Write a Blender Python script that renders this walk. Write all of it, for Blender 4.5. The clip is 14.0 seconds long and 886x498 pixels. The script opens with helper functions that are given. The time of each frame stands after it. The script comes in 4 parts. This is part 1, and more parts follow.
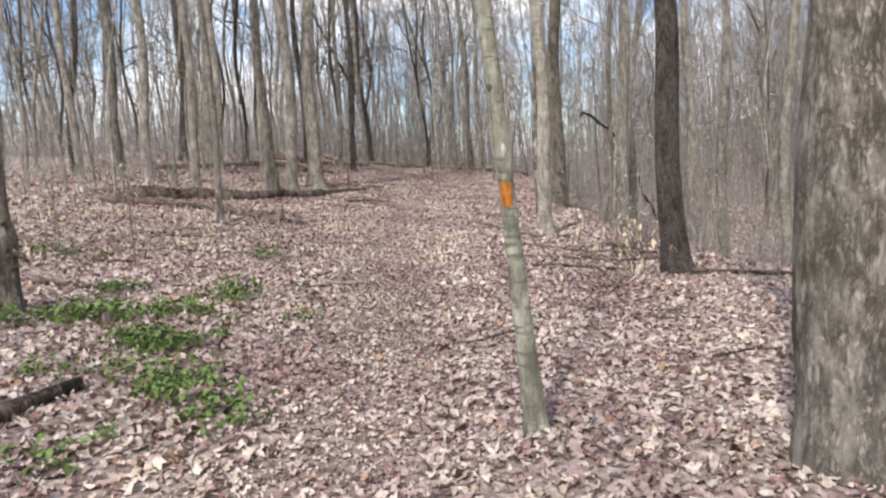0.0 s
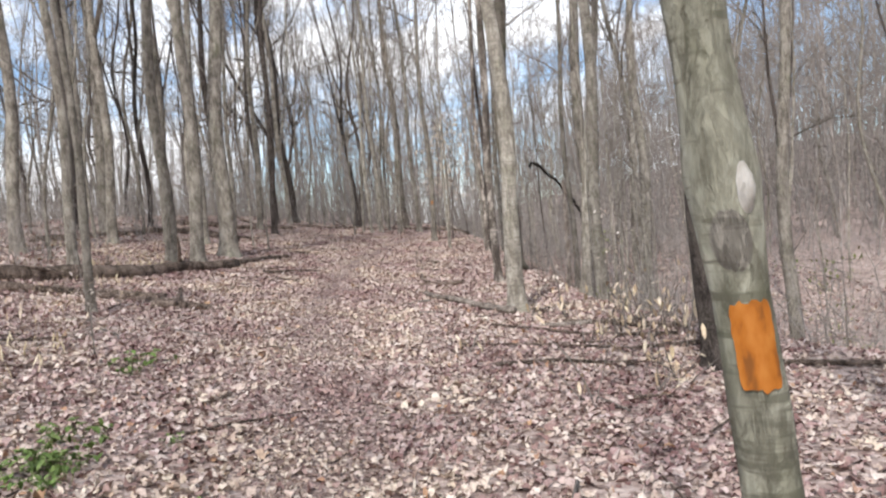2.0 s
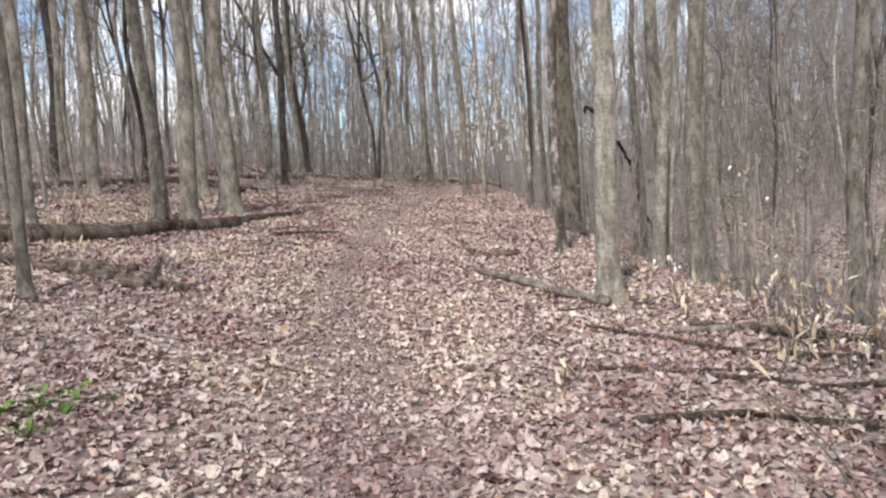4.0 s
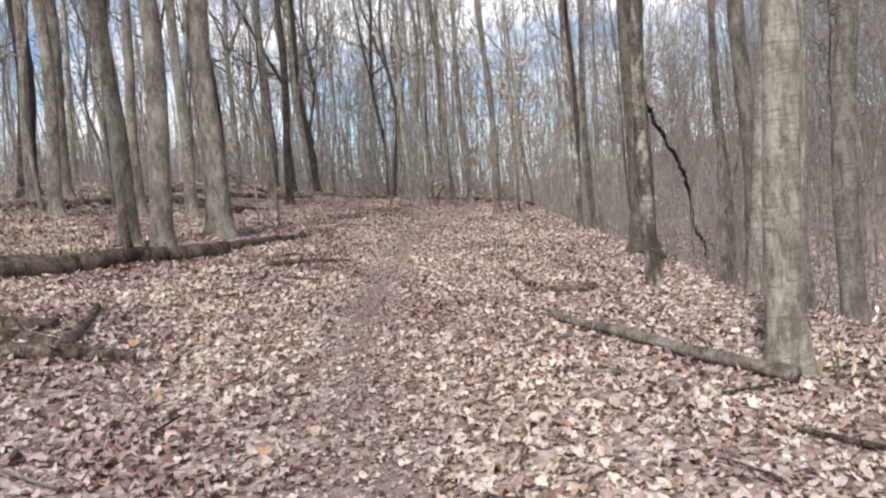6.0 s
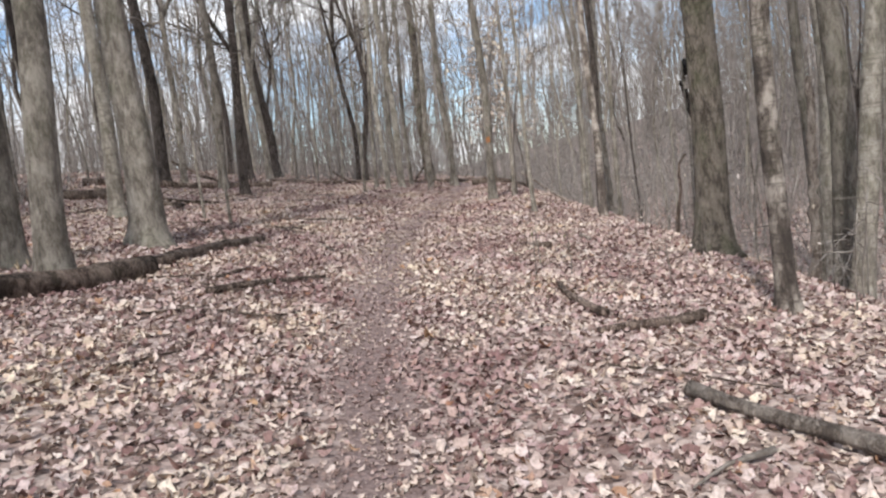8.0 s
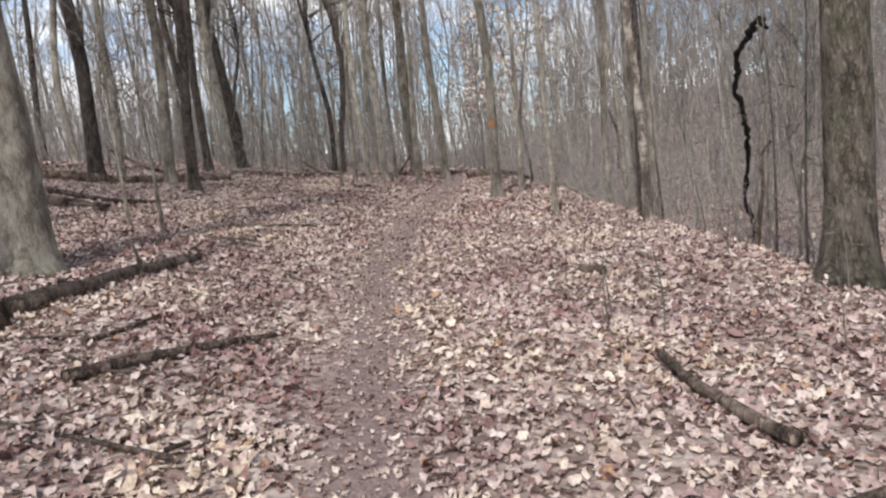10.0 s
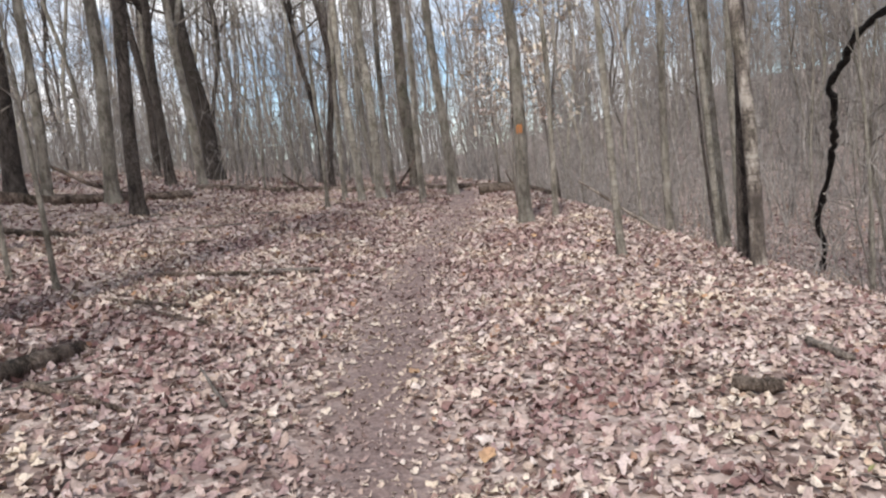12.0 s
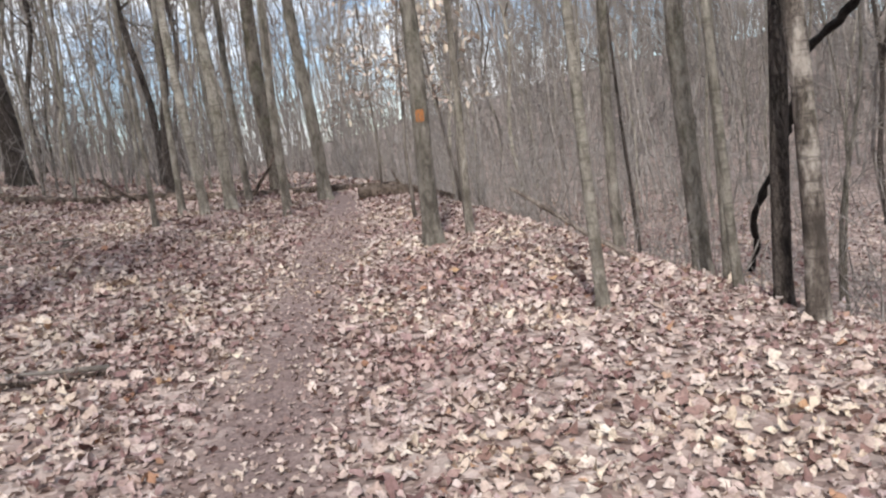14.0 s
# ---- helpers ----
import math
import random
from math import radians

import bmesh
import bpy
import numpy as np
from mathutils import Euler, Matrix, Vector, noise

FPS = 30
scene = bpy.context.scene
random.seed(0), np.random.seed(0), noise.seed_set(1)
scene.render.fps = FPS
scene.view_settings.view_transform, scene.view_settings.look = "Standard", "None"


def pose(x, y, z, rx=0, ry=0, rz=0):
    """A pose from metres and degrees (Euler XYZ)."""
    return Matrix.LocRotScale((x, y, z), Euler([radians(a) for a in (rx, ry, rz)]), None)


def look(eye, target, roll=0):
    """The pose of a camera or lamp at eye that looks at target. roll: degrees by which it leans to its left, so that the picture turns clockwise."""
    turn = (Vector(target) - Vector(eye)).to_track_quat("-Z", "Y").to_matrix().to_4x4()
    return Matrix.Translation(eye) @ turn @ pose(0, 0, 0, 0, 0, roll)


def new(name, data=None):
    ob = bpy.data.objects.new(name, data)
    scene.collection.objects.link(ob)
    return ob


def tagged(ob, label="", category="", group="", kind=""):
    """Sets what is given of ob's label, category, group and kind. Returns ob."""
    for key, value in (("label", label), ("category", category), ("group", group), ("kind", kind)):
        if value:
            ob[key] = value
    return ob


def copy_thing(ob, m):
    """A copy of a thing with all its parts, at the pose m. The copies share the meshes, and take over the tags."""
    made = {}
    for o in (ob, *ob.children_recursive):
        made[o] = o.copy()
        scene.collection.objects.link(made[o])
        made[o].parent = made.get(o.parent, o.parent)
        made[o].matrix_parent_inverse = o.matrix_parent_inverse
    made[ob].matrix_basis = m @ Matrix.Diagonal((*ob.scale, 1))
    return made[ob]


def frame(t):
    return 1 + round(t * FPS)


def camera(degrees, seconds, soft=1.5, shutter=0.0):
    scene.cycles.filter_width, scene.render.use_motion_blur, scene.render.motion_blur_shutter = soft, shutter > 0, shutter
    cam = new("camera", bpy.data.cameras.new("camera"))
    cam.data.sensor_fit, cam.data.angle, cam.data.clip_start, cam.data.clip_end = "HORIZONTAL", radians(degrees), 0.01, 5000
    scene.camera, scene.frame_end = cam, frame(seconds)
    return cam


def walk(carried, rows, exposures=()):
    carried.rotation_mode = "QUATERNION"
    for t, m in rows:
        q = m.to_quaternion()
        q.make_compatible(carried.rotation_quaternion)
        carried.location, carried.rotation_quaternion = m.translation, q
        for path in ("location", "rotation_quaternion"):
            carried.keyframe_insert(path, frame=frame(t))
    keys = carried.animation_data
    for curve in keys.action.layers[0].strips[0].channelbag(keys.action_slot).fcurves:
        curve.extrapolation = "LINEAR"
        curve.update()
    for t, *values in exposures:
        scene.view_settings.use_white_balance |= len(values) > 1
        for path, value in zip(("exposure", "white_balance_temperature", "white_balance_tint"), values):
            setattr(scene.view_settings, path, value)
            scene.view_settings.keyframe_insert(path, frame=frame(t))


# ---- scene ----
cam = camera(61.8, 14.0, soft=2.3)
PATH = [
    (0, (0.013, 0.012, 1.445), (0.01, 2.003, 1.263), -3.1),
    (0.5, (-0.063, 0.705, 1.465), (-0.053, 2.693, 1.25), -3.7),
    (1, (-0.092, 1.455, 1.494), (-0.11, 3.446, 1.307), -1.7),
    (1.5, (-0.184, 2.12, 1.539), (-0.187, 4.118, 1.46), -5.3),
    (2, (-0.189, 2.877, 1.56), (0.011, 4.867, 1.519), -5.0),
    (2.5, (-0.271, 3.567, 1.571), (-0.082, 5.55, 1.393), -3.5),
    (3, (-0.336, 4.313, 1.596), (-0.114, 6.294, 1.433), -4.2),
    (3.5, (-0.373, 5.035, 1.643), (-0.251, 7.021, 1.442), -2.8),
    (4, (-0.474, 5.777, 1.698), (-0.316, 7.763, 1.528), -4.0),
    (4.2, (-0.481, 6.083, 1.693), (-0.389, 8.077, 1.57), -3.4),
    (6.3, (-0.713, 9.118, 1.632), (-0.574, 11.11, 1.527), -4.9),
    (6.5, (-0.725, 9.431, 1.666), (-0.583, 11.423, 1.569), -5.0),
    (7, (-0.823, 10.196, 1.713), (-0.649, 12.183, 1.558), -5.2),
    (7.5, (-0.872, 10.909, 1.735), (-0.721, 12.882, 1.444), -5.1),
    (8, (-0.936, 11.63, 1.803), (-0.714, 13.61, 1.628), -6.5),
    (8.2, (-0.938, 11.863, 1.872), (-0.741, 13.846, 1.701), -6.3),
    (10.3, (-0.845, 14.868, 1.946), (-0.522, 16.83, 1.723), -6.6),
    (10.5, (-0.851, 15.111, 1.993), (-0.466, 17.06, 1.764), -7.5),
    (11, (-0.798, 15.808, 2.084), (-0.52, 17.778, 1.88), -5.0),
    (11.5, (-0.812, 16.554, 2.107), (-0.44, 18.505, 1.879), -5.2),
    (12, (-0.656, 17.428, 2.12), (-0.361, 19.396, 1.922), -6.6),
    (12.5, (-0.529, 18.222, 2.12), (-0.115, 20.166, 1.898), -5.3),
    (13, (-0.487, 18.912, 2.158), (-0.13, 20.868, 1.937), -7.0),
    (13.5, (-0.402, 19.552, 2.218), (0.097, 21.472, 1.961), -5.8),
    (14, (-0.248, 20.277, 2.287), (0.383, 22.156, 2.016), -7.9),
]
walk(cam, [(t, look(eye, target, roll)) for t, eye, target, roll in PATH],
     [(0, 0.38), (4, 0.35), (8, 0.26), (10.5, 0.18), (12, 0.22), (13, 0.19), (13.5, 0.32), (14, 0.3)])

# ---- sky and sun ----
world = bpy.data.worlds.new("sky")
scene.world = world
world.use_nodes = True
wt = world.node_tree
wt.nodes.clear()
SUN_AZ, SUN_EL = radians(202), radians(45)   # compass bearing of the sun, 0 = +y, clockwise
sky = wt.nodes.new("ShaderNodeTexSky")
sky.sky_type, sky.sun_disc, sky.sun_elevation, sky.sun_rotation = "NISHITA", False, SUN_EL, SUN_AZ
sky.air_density, sky.dust_density, sky.ozone_density = 1.0, 0.5, 2.5
tc = wt.nodes.new("ShaderNodeTexCoord")
mp = wt.nodes.new("ShaderNodeMapping")
mp.inputs["Scale"].default_value = (1.0, 1.0, 2.6)
wt.links.new(tc.outputs["Generated"], mp.inputs["Vector"])
cl = wt.nodes.new("ShaderNodeTexNoise")
cl.inputs["Scale"].default_value, cl.inputs["Detail"].default_value, cl.inputs["Roughness"].default_value = 2.6, 7, 0.58
wt.links.new(mp.outputs["Vector"], cl.inputs["Vector"])
cr = wt.nodes.new("ShaderNodeValToRGB")
cr.color_ramp.elements[0].position, cr.color_ramp.elements[1].position = 0.43, 0.57
wt.links.new(cl.outputs["Fac"], cr.inputs["Fac"])
wm = wt.nodes.new("ShaderNodeMix")
wm.data_type = "RGBA"
wt.links.new(cr.outputs["Color"], wm.inputs[0])
wt.links.new(sky.outputs["Color"], wm.inputs[6])
wm.inputs[7].default_value = (7.8, 7.9, 8.2, 1)
bg = wt.nodes.new("ShaderNodeBackground")
bg.inputs["Strength"].default_value = 0.15
wt.links.new(wm.outputs[2], bg.inputs["Color"])
wo = wt.nodes.new("ShaderNodeOutputWorld")
wt.links.new(bg.outputs[0], wo.inputs["Surface"])

sun = new("sun", bpy.data.lights.new("sun", "SUN"))
sun.data.energy, sun.data.angle, sun.data.color = 3.3, radians(4.0), (1.0, 0.97, 0.94)
toward = Vector((math.sin(SUN_AZ) * math.cos(SUN_EL), math.cos(SUN_AZ) * math.cos(SUN_EL), math.sin(SUN_EL)))
sun.matrix_world = look(toward * 60, (0, 0, 0))


# ---- materials ----
def node_mat(name):
    m = bpy.data.materials.new(name)
    m.use_nodes = True
    nt = m.node_tree
    nt.nodes.clear()
    out = nt.nodes.new("ShaderNodeOutputMaterial")
    b = nt.nodes.new("ShaderNodeBsdfPrincipled")
    nt.links.new(b.outputs[0], out.inputs["Surface"])
    b.inputs["Specular IOR Level"].default_value = 0.25
    return m, nt, b


def nd(nt, kind, **kw):
    n = nt.nodes.new("ShaderNode" + kind)
    for k, v in kw.items():
        n.inputs[k.replace("_", " ")].default_value = v
    return n


def ramp(nt, fac, stops):
    r = nt.nodes.new("ShaderNodeValToRGB")
    e = r.color_ramp.elements
    while len(e) < len(stops):
        e.new(0.5)
    for el, (p, c) in zip(e, stops):
        el.position, el.color = p, (*c, 1)
    nt.links.new(fac, r.inputs["Fac"])
    return r.outputs["Color"]


def mix(nt, fac, a, b, mode="MIX"):
    n = nt.nodes.new("ShaderNodeMix")
    n.data_type, n.blend_type = "RGBA", mode
    for sock, v in ((n.inputs[0], fac), (n.inputs[6], a), (n.inputs[7], b)):
        if isinstance(v, (int, float)):
            sock.default_value = v
        elif isinstance(v, tuple):
            sock.default_value = (*v, 1)
        else:
            nt.links.new(v, sock)
    return n.outputs[2]


def maths(nt, op, a, b=0.0, clamp=False):
    n = nt.nodes.new("ShaderNodeMath")
    n.operation, n.use_clamp = op, clamp
    for sock, v in ((n.inputs[0], a), (n.inputs[1], b)):
        if isinstance(v, (int, float)):
            sock.default_value = v
        else:
            nt.links.new(v, sock)
    return n.outputs[0]


def place(nt, scale=(1, 1, 1)):
    t = nt.nodes.new("ShaderNodeTexCoord")
    m = nt.nodes.new("ShaderNodeMapping")
    m.inputs["Scale"].default_value = scale
    nt.links.new(t.outputs["Object"], m.inputs["Vector"])
    return m.outputs["Vector"]


def bump(nt, b, height, strength, dist):
    n = nd(nt, "Bump", Strength=strength, Distance=dist)
    nt.links.new(height, n.inputs["Height"])
    nt.links.new(n.outputs[0], b.inputs["Normal"])


def bark(name, dark, mid, light, fissure=1.0, moss=0.0, rings=0.0, spots=0.3, spot_size=6.5):
    """Tree bark: upright fissures, pale lichen blotches, a little moss, tone varied from tree to tree."""
    m, nt, b = node_mat(name)
    v = place(nt, (1, 1, 0.33))
    n1 = nd(nt, "TexNoise", Scale=19, Detail=8, Roughness=0.72, Distortion=0.5)
    nt.links.new(v, n1.inputs["Vector"])
    vo = nd(nt, "TexVoronoi", Scale=34)
    vo.feature = "DISTANCE_TO_EDGE"
    warp = nt.nodes.new("ShaderNodeVectorMath")
    warp.operation = "MULTIPLY_ADD"
    nt.links.new(n1.outputs["Color"], warp.inputs[0])
    warp.inputs[1].default_value = (0.16, 0.16, 0.16)
    nt.links.new(v, warp.inputs[2])
    nt.links.new(warp.outputs[0], vo.inputs["Vector"])
    crack = ramp(nt, vo.outputs["Distance"], [(0.0, (0, 0, 0)), (0.22, (1, 1, 1))])
    rough = maths(nt, "ADD", maths(nt, "MULTIPLY", n1.outputs["Fac"], 0.7), maths(nt, "MULTIPLY", crack, 0.16 * fissure))
    col = ramp(nt, rough, [(0.30, dark), (0.43, mid), (0.58, light)])
    n2 = nd(nt, "TexNoise", Scale=spot_size, Detail=6, Roughness=0.65)
    nt.links.new(place(nt, (1, 1, 0.45)), n2.inputs["Vector"])
    col = mix(nt, ramp(nt, n2.outputs["Fac"], [(0.5, (0, 0, 0)), (0.6, (spots, spots, spots))]), col, tuple(min(1, c * 1.55 + 0.03) for c in light))
    col = mix(nt, ramp(nt, n2.outputs["Fac"], [(0.36, (0.8, 0.8, 0.8)), (0.47, (0, 0, 0))]), col, dark)
    if rings:
        n4 = nd(nt, "TexNoise", Scale=7, Detail=3, Roughness=0.6)
        nt.links.new(place(nt, (0.8, 0.8, 5.0)), n4.inputs["Vector"])
        col = mix(nt, ramp(nt, n4.outputs["Fac"], [(0.55, (0, 0, 0)), (0.64, (rings, rings, rings))]), col, dark)
    if moss:
        n3 = nd(nt, "TexNoise", Scale=2.1, Detail=6, Roughness=0.7)
        nt.links.new(place(nt, (1, 1, 0.8)), n3.inputs["Vector"])
        col = mix(nt, ramp(nt, n3.outputs["Fac"], [(0.5, (0, 0, 0)), (0.7, (moss, moss, moss))]), col, (0.13, 0.16, 0.06))
    oi = nt.nodes.new("ShaderNodeObjectInfo")
    hs = nd(nt, "HueSaturation")
    nt.links.new(maths(nt, "ADD", maths(nt, "MULTIPLY", oi.outputs["Random"], 0.5), 0.75), hs.inputs["Value"])
    nt.links.new(col, hs.inputs["Color"])
    nt.links.new(hs.outputs[0], b.inputs["Base Color"])
    b.inputs["Roughness"].default_value = 0.9
    bump(nt, b, rough, 1.0, 0.03 * fissure + 0.008)
    return m


GREY = bark("grey_bark", (0.105, 0.09, 0.072), (0.245, 0.215, 0.178), (0.38, 0.342, 0.29), 0.8, 0.25)
PALE = bark("pale_bark", (0.14, 0.122, 0.098), (0.30, 0.268, 0.222), (0.435, 0.398, 0.34), 0.6, 0.25, 0.6)
SMOOTH = bark("smooth_greenish_bark", (0.16, 0.148, 0.108), (0.33, 0.315, 0.24), (0.45, 0.435, 0.345), 0.4, 0.4, 0.8, 0.5)
DARK = bark("dark_bark", (0.025, 0.019, 0.016), (0.07, 0.055, 0.047), (0.155, 0.127, 0.109), 1.5, 0.1, 0, 0.15)
MOSSY = bark("mossy_bark", (0.06, 0.048, 0.037), (0.17, 0.141, 0.113), (0.3, 0.257, 0.207), 1.3, 0.5, 0, 0.3)
FLAKY = bark("flaking_bark", (0.13, 0.106, 0.084), (0.285, 0.243, 0.2), (0.44, 0.395, 0.34), 1.0, 0.35, 0, 0.5, 9.0)
SPOTTED = bark("spotted_bark", (0.05, 0.04, 0.034), (0.15, 0.122, 0.102), (0.27, 0.235, 0.2), 0.6, 0.15, 0.5, 0.95, 5.0)
DEAD = bark("dead_wood", (0.035, 0.024, 0.018), (0.145, 0.102, 0.08), (0.34, 0.262, 0.212), 1.2, 0.1)
BLACKWOOD = bark("blackened_wood", (0.008, 0.007, 0.006), (0.02, 0.017, 0.015), (0.045, 0.04, 0.036), 1.0, 0, 0, 0.1)
BARE = bark("barkless_wood", (0.11, 0.084, 0.068), (0.31, 0.255, 0.212), (0.5, 0.435, 0.375), 0.9, 0)
RAWWOOD = bark("raw_wood", (0.45, 0.41, 0.35), (0.62, 0.58, 0.52), (0.72, 0.69, 0.64), 0.3, 0, 0, 0.1)
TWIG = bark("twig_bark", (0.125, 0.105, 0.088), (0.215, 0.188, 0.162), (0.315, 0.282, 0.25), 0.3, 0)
# twig bark again, lighter and greyer: distance haze put into the colour
HAZETWIG = bark("hazed_twig_bark", (0.2, 0.173, 0.153), (0.315, 0.28, 0.254), (0.43, 0.39, 0.36), 0.3, 0)
BARKS = {"grey": GREY, "pale": PALE, "dark": DARK, "smooth": SMOOTH, "moss": MOSSY, "flaky": FLAKY, "spotted": SPOTTED}


def paint(name, stops):
    """Brushed trail paint, worn thin along the bark."""
    m, nt, b = node_mat(name)
    n1 = nd(nt, "TexNoise", Scale=45, Detail=5)
    nt.links.new(place(nt, (1, 1, 0.4)), n1.inputs["Vector"])
    nt.links.new(ramp(nt, n1.outputs["Fac"], stops), b.inputs["Base Color"])
    b.inputs["Roughness"].default_value = 0.6
    bump(nt, b, n1.outputs["Fac"], 0.6, 0.006)
    return m


PAINT = paint("orange_blaze_paint", [(0.35, (0.2, 0.068, 0.012)), (0.48, (0.37, 0.118, 0.013)), (0.7, (0.47, 0.18, 0.035))])
FADED = paint("faded_blaze_paint", [(0.38, (0.16, 0.11, 0.08)), (0.47, (0.3, 0.115, 0.035)), (0.7, (0.38, 0.17, 0.07))])


def leaf_mat(name, stops, rough=0.75, through=0.15):
    """Leaves: one tone to a leaf, finer blotches on it."""
    m, nt, b = node_mat(name)
    g = nt.nodes.new("ShaderNodeNewGeometry")
    col = ramp(nt, g.outputs["Random Per Island"], stops)
    n = nd(nt, "TexNoise", Scale=55, Detail=5, Roughness=0.65)
    nt.links.new(place(nt), n.inputs["Vector"])
    col = mix(nt, 0.8, col, ramp(nt, n.outputs["Fac"], [(0.28, (0.38, 0.34, 0.31)), (0.5, (0.97, 0.96, 0.95)), (0.72, (1.3, 1.27, 1.25))]), "MULTIPLY")
    big = nd(nt, "TexNoise", Scale=0.9, Detail=4, Roughness=0.6)
    nt.links.new(place(nt), big.inputs["Vector"])
    col = mix(nt, 0.75, col, ramp(nt, big.outputs["Fac"], [(0.34, (0.60, 0.45, 0.47)), (0.48, (0.95, 0.91, 0.93)), (0.58, (1.08, 1.07, 1.0)), (0.7, (1.13, 1.12, 0.98))]), "MULTIPLY")
    nt.links.new(col, b.inputs["Base Color"])
    b.inputs["Roughness"].default_value = rough
    b.inputs["Subsurface Weight"].default_value = 0.0
    bump(nt, b, n.outputs["Fac"], 0.3, 0.004)
    return m


LITTER = leaf_mat("dry_leaf_litter", [(0.0, (0.17, 0.098, 0.088)), (0.14, (0.275, 0.18, 0.165)), (0.30, (0.37, 0.272, 0.256)), (0.42, (0.45, 0.366, 0.30)), (0.52, (0.47, 0.37, 0.348)),
                                      (0.66, (0.555, 0.46, 0.385)), (0.76, (0.56, 0.475, 0.445)), (0.86, (0.6, 0.515, 0.435)), (0.95, (0.62, 0.55, 0.5)), (0.99, (0.36, 0.215, 0.135))])
CRUMB = leaf_mat("crushed_leaf_bits", [(0.0, (0.19, 0.13, 0.113)), (0.3, (0.32, 0.238, 0.21)), (0.6, (0.45, 0.36, 0.318)), (0.9, (0.57, 0.485, 0.43))])
TANLEAF = leaf_mat("clinging_tan_leaves", [(0.0, (0.56, 0.48, 0.38)), (0.5, (0.7, 0.63, 0.53)), (1.0, (0.82, 0.77, 0.68))])
STRAW = leaf_mat("straw_coloured_blades", [(0.0, (0.40, 0.31, 0.19)), (0.5, (0.58, 0.48, 0.32)), (1.0, (0.72, 0.64, 0.49))])
HERB = leaf_mat("green_herb_leaves", [(0.0, (0.08, 0.135, 0.03)), (0.5, (0.135, 0.215, 0.055)), (1.0, (0.21, 0.29, 0.1))], 0.6)
SHRUB = leaf_mat("olive_shrub_leaves", [(0.0, (0.13, 0.17, 0.05)), (0.5, (0.22, 0.25, 0.09)), (1.0, (0.31, 0.32, 0.15))], 0.6)
ORANGE = leaf_mat("orange_fallen_leaf", [(0.0, (0.33, 0.185, 0.105)), (0.5, (0.42, 0.265, 0.155)), (1.0, (0.5, 0.37, 0.235))])

FLOOR, nt, b = node_mat("woodland_floor")
v = place(nt)
w1 = nd(nt, "TexNoise", Scale=5, Detail=4)
nt.links.new(v, w1.inputs["Vector"])
warp = nt.nodes.new("ShaderNodeVectorMath")
warp.operation = "MULTIPLY_ADD"
nt.links.new(w1.outputs["Color"], warp.inputs[0])
warp.inputs[1].default_value = (0.12, 0.12, 0.12)
nt.links.new(v, warp.inputs[2])
cells = []
for sc in (13.0, 21.0):
    vo = nd(nt, "TexVoronoi", Scale=sc)
    nt.links.new(warp.outputs[0], vo.inputs["Vector"])
    cells.append(vo)
sep = nt.nodes.new("ShaderNodeSeparateColor")
nt.links.new(cells[0].outputs["Color"], sep.inputs[0])
sep2 = nt.nodes.new("ShaderNodeSeparateColor")
nt.links.new(cells[1].outputs["Color"], sep2.inputs[0])
STOPS = [(0.0, (0.06, 0.04, 0.034)), (0.2, (0.16, 0.11, 0.094)), (0.45, (0.31, 0.235, 0.207)), (0.7, (0.46, 0.37, 0.332)), (0.95, (0.6, 0.515, 0.465))]
leafy = mix(nt, 0.5, ramp(nt, sep.outputs[0], STOPS), ramp(nt, sep2.outputs[1], STOPS))
w2 = nd(nt, "TexNoise", Scale=0.5, Detail=5, Roughness=0.6)
nt.links.new(v, w2.inputs["Vector"])
leafy = mix(nt, 0.7, leafy, ramp(nt, w2.outputs["Fac"], [(0.3, (0.62, 0.57, 0.55)), (0.6, (1.05, 1.02, 1.0))]), "MULTIPLY")
w3 = nd(nt, "TexNoise", Scale=60, Detail=5, Roughness=0.7)
nt.links.new(v, w3.inputs["Vector"])
soil = ramp(nt, w3.outputs["Fac"], [(0.3, (0.1, 0.068, 0.062)), (0.55, (0.23, 0.167, 0.152)), (0.75, (0.37, 0.29, 0.268))])
at = nt.nodes.new("ShaderNodeAttribute")
at.attribute_name = "worn"
nt.links.new(mix(nt, at.outputs["Fac"], leafy, soil), b.inputs["Base Color"])
b.inputs["Roughness"].default_value = 0.92
bump(nt, b, maths(nt, "ADD", cells[0].outputs["Distance"], maths(nt, "MULTIPLY", w3.outputs["Fac"], 0.3)), 0.7, 0.03)


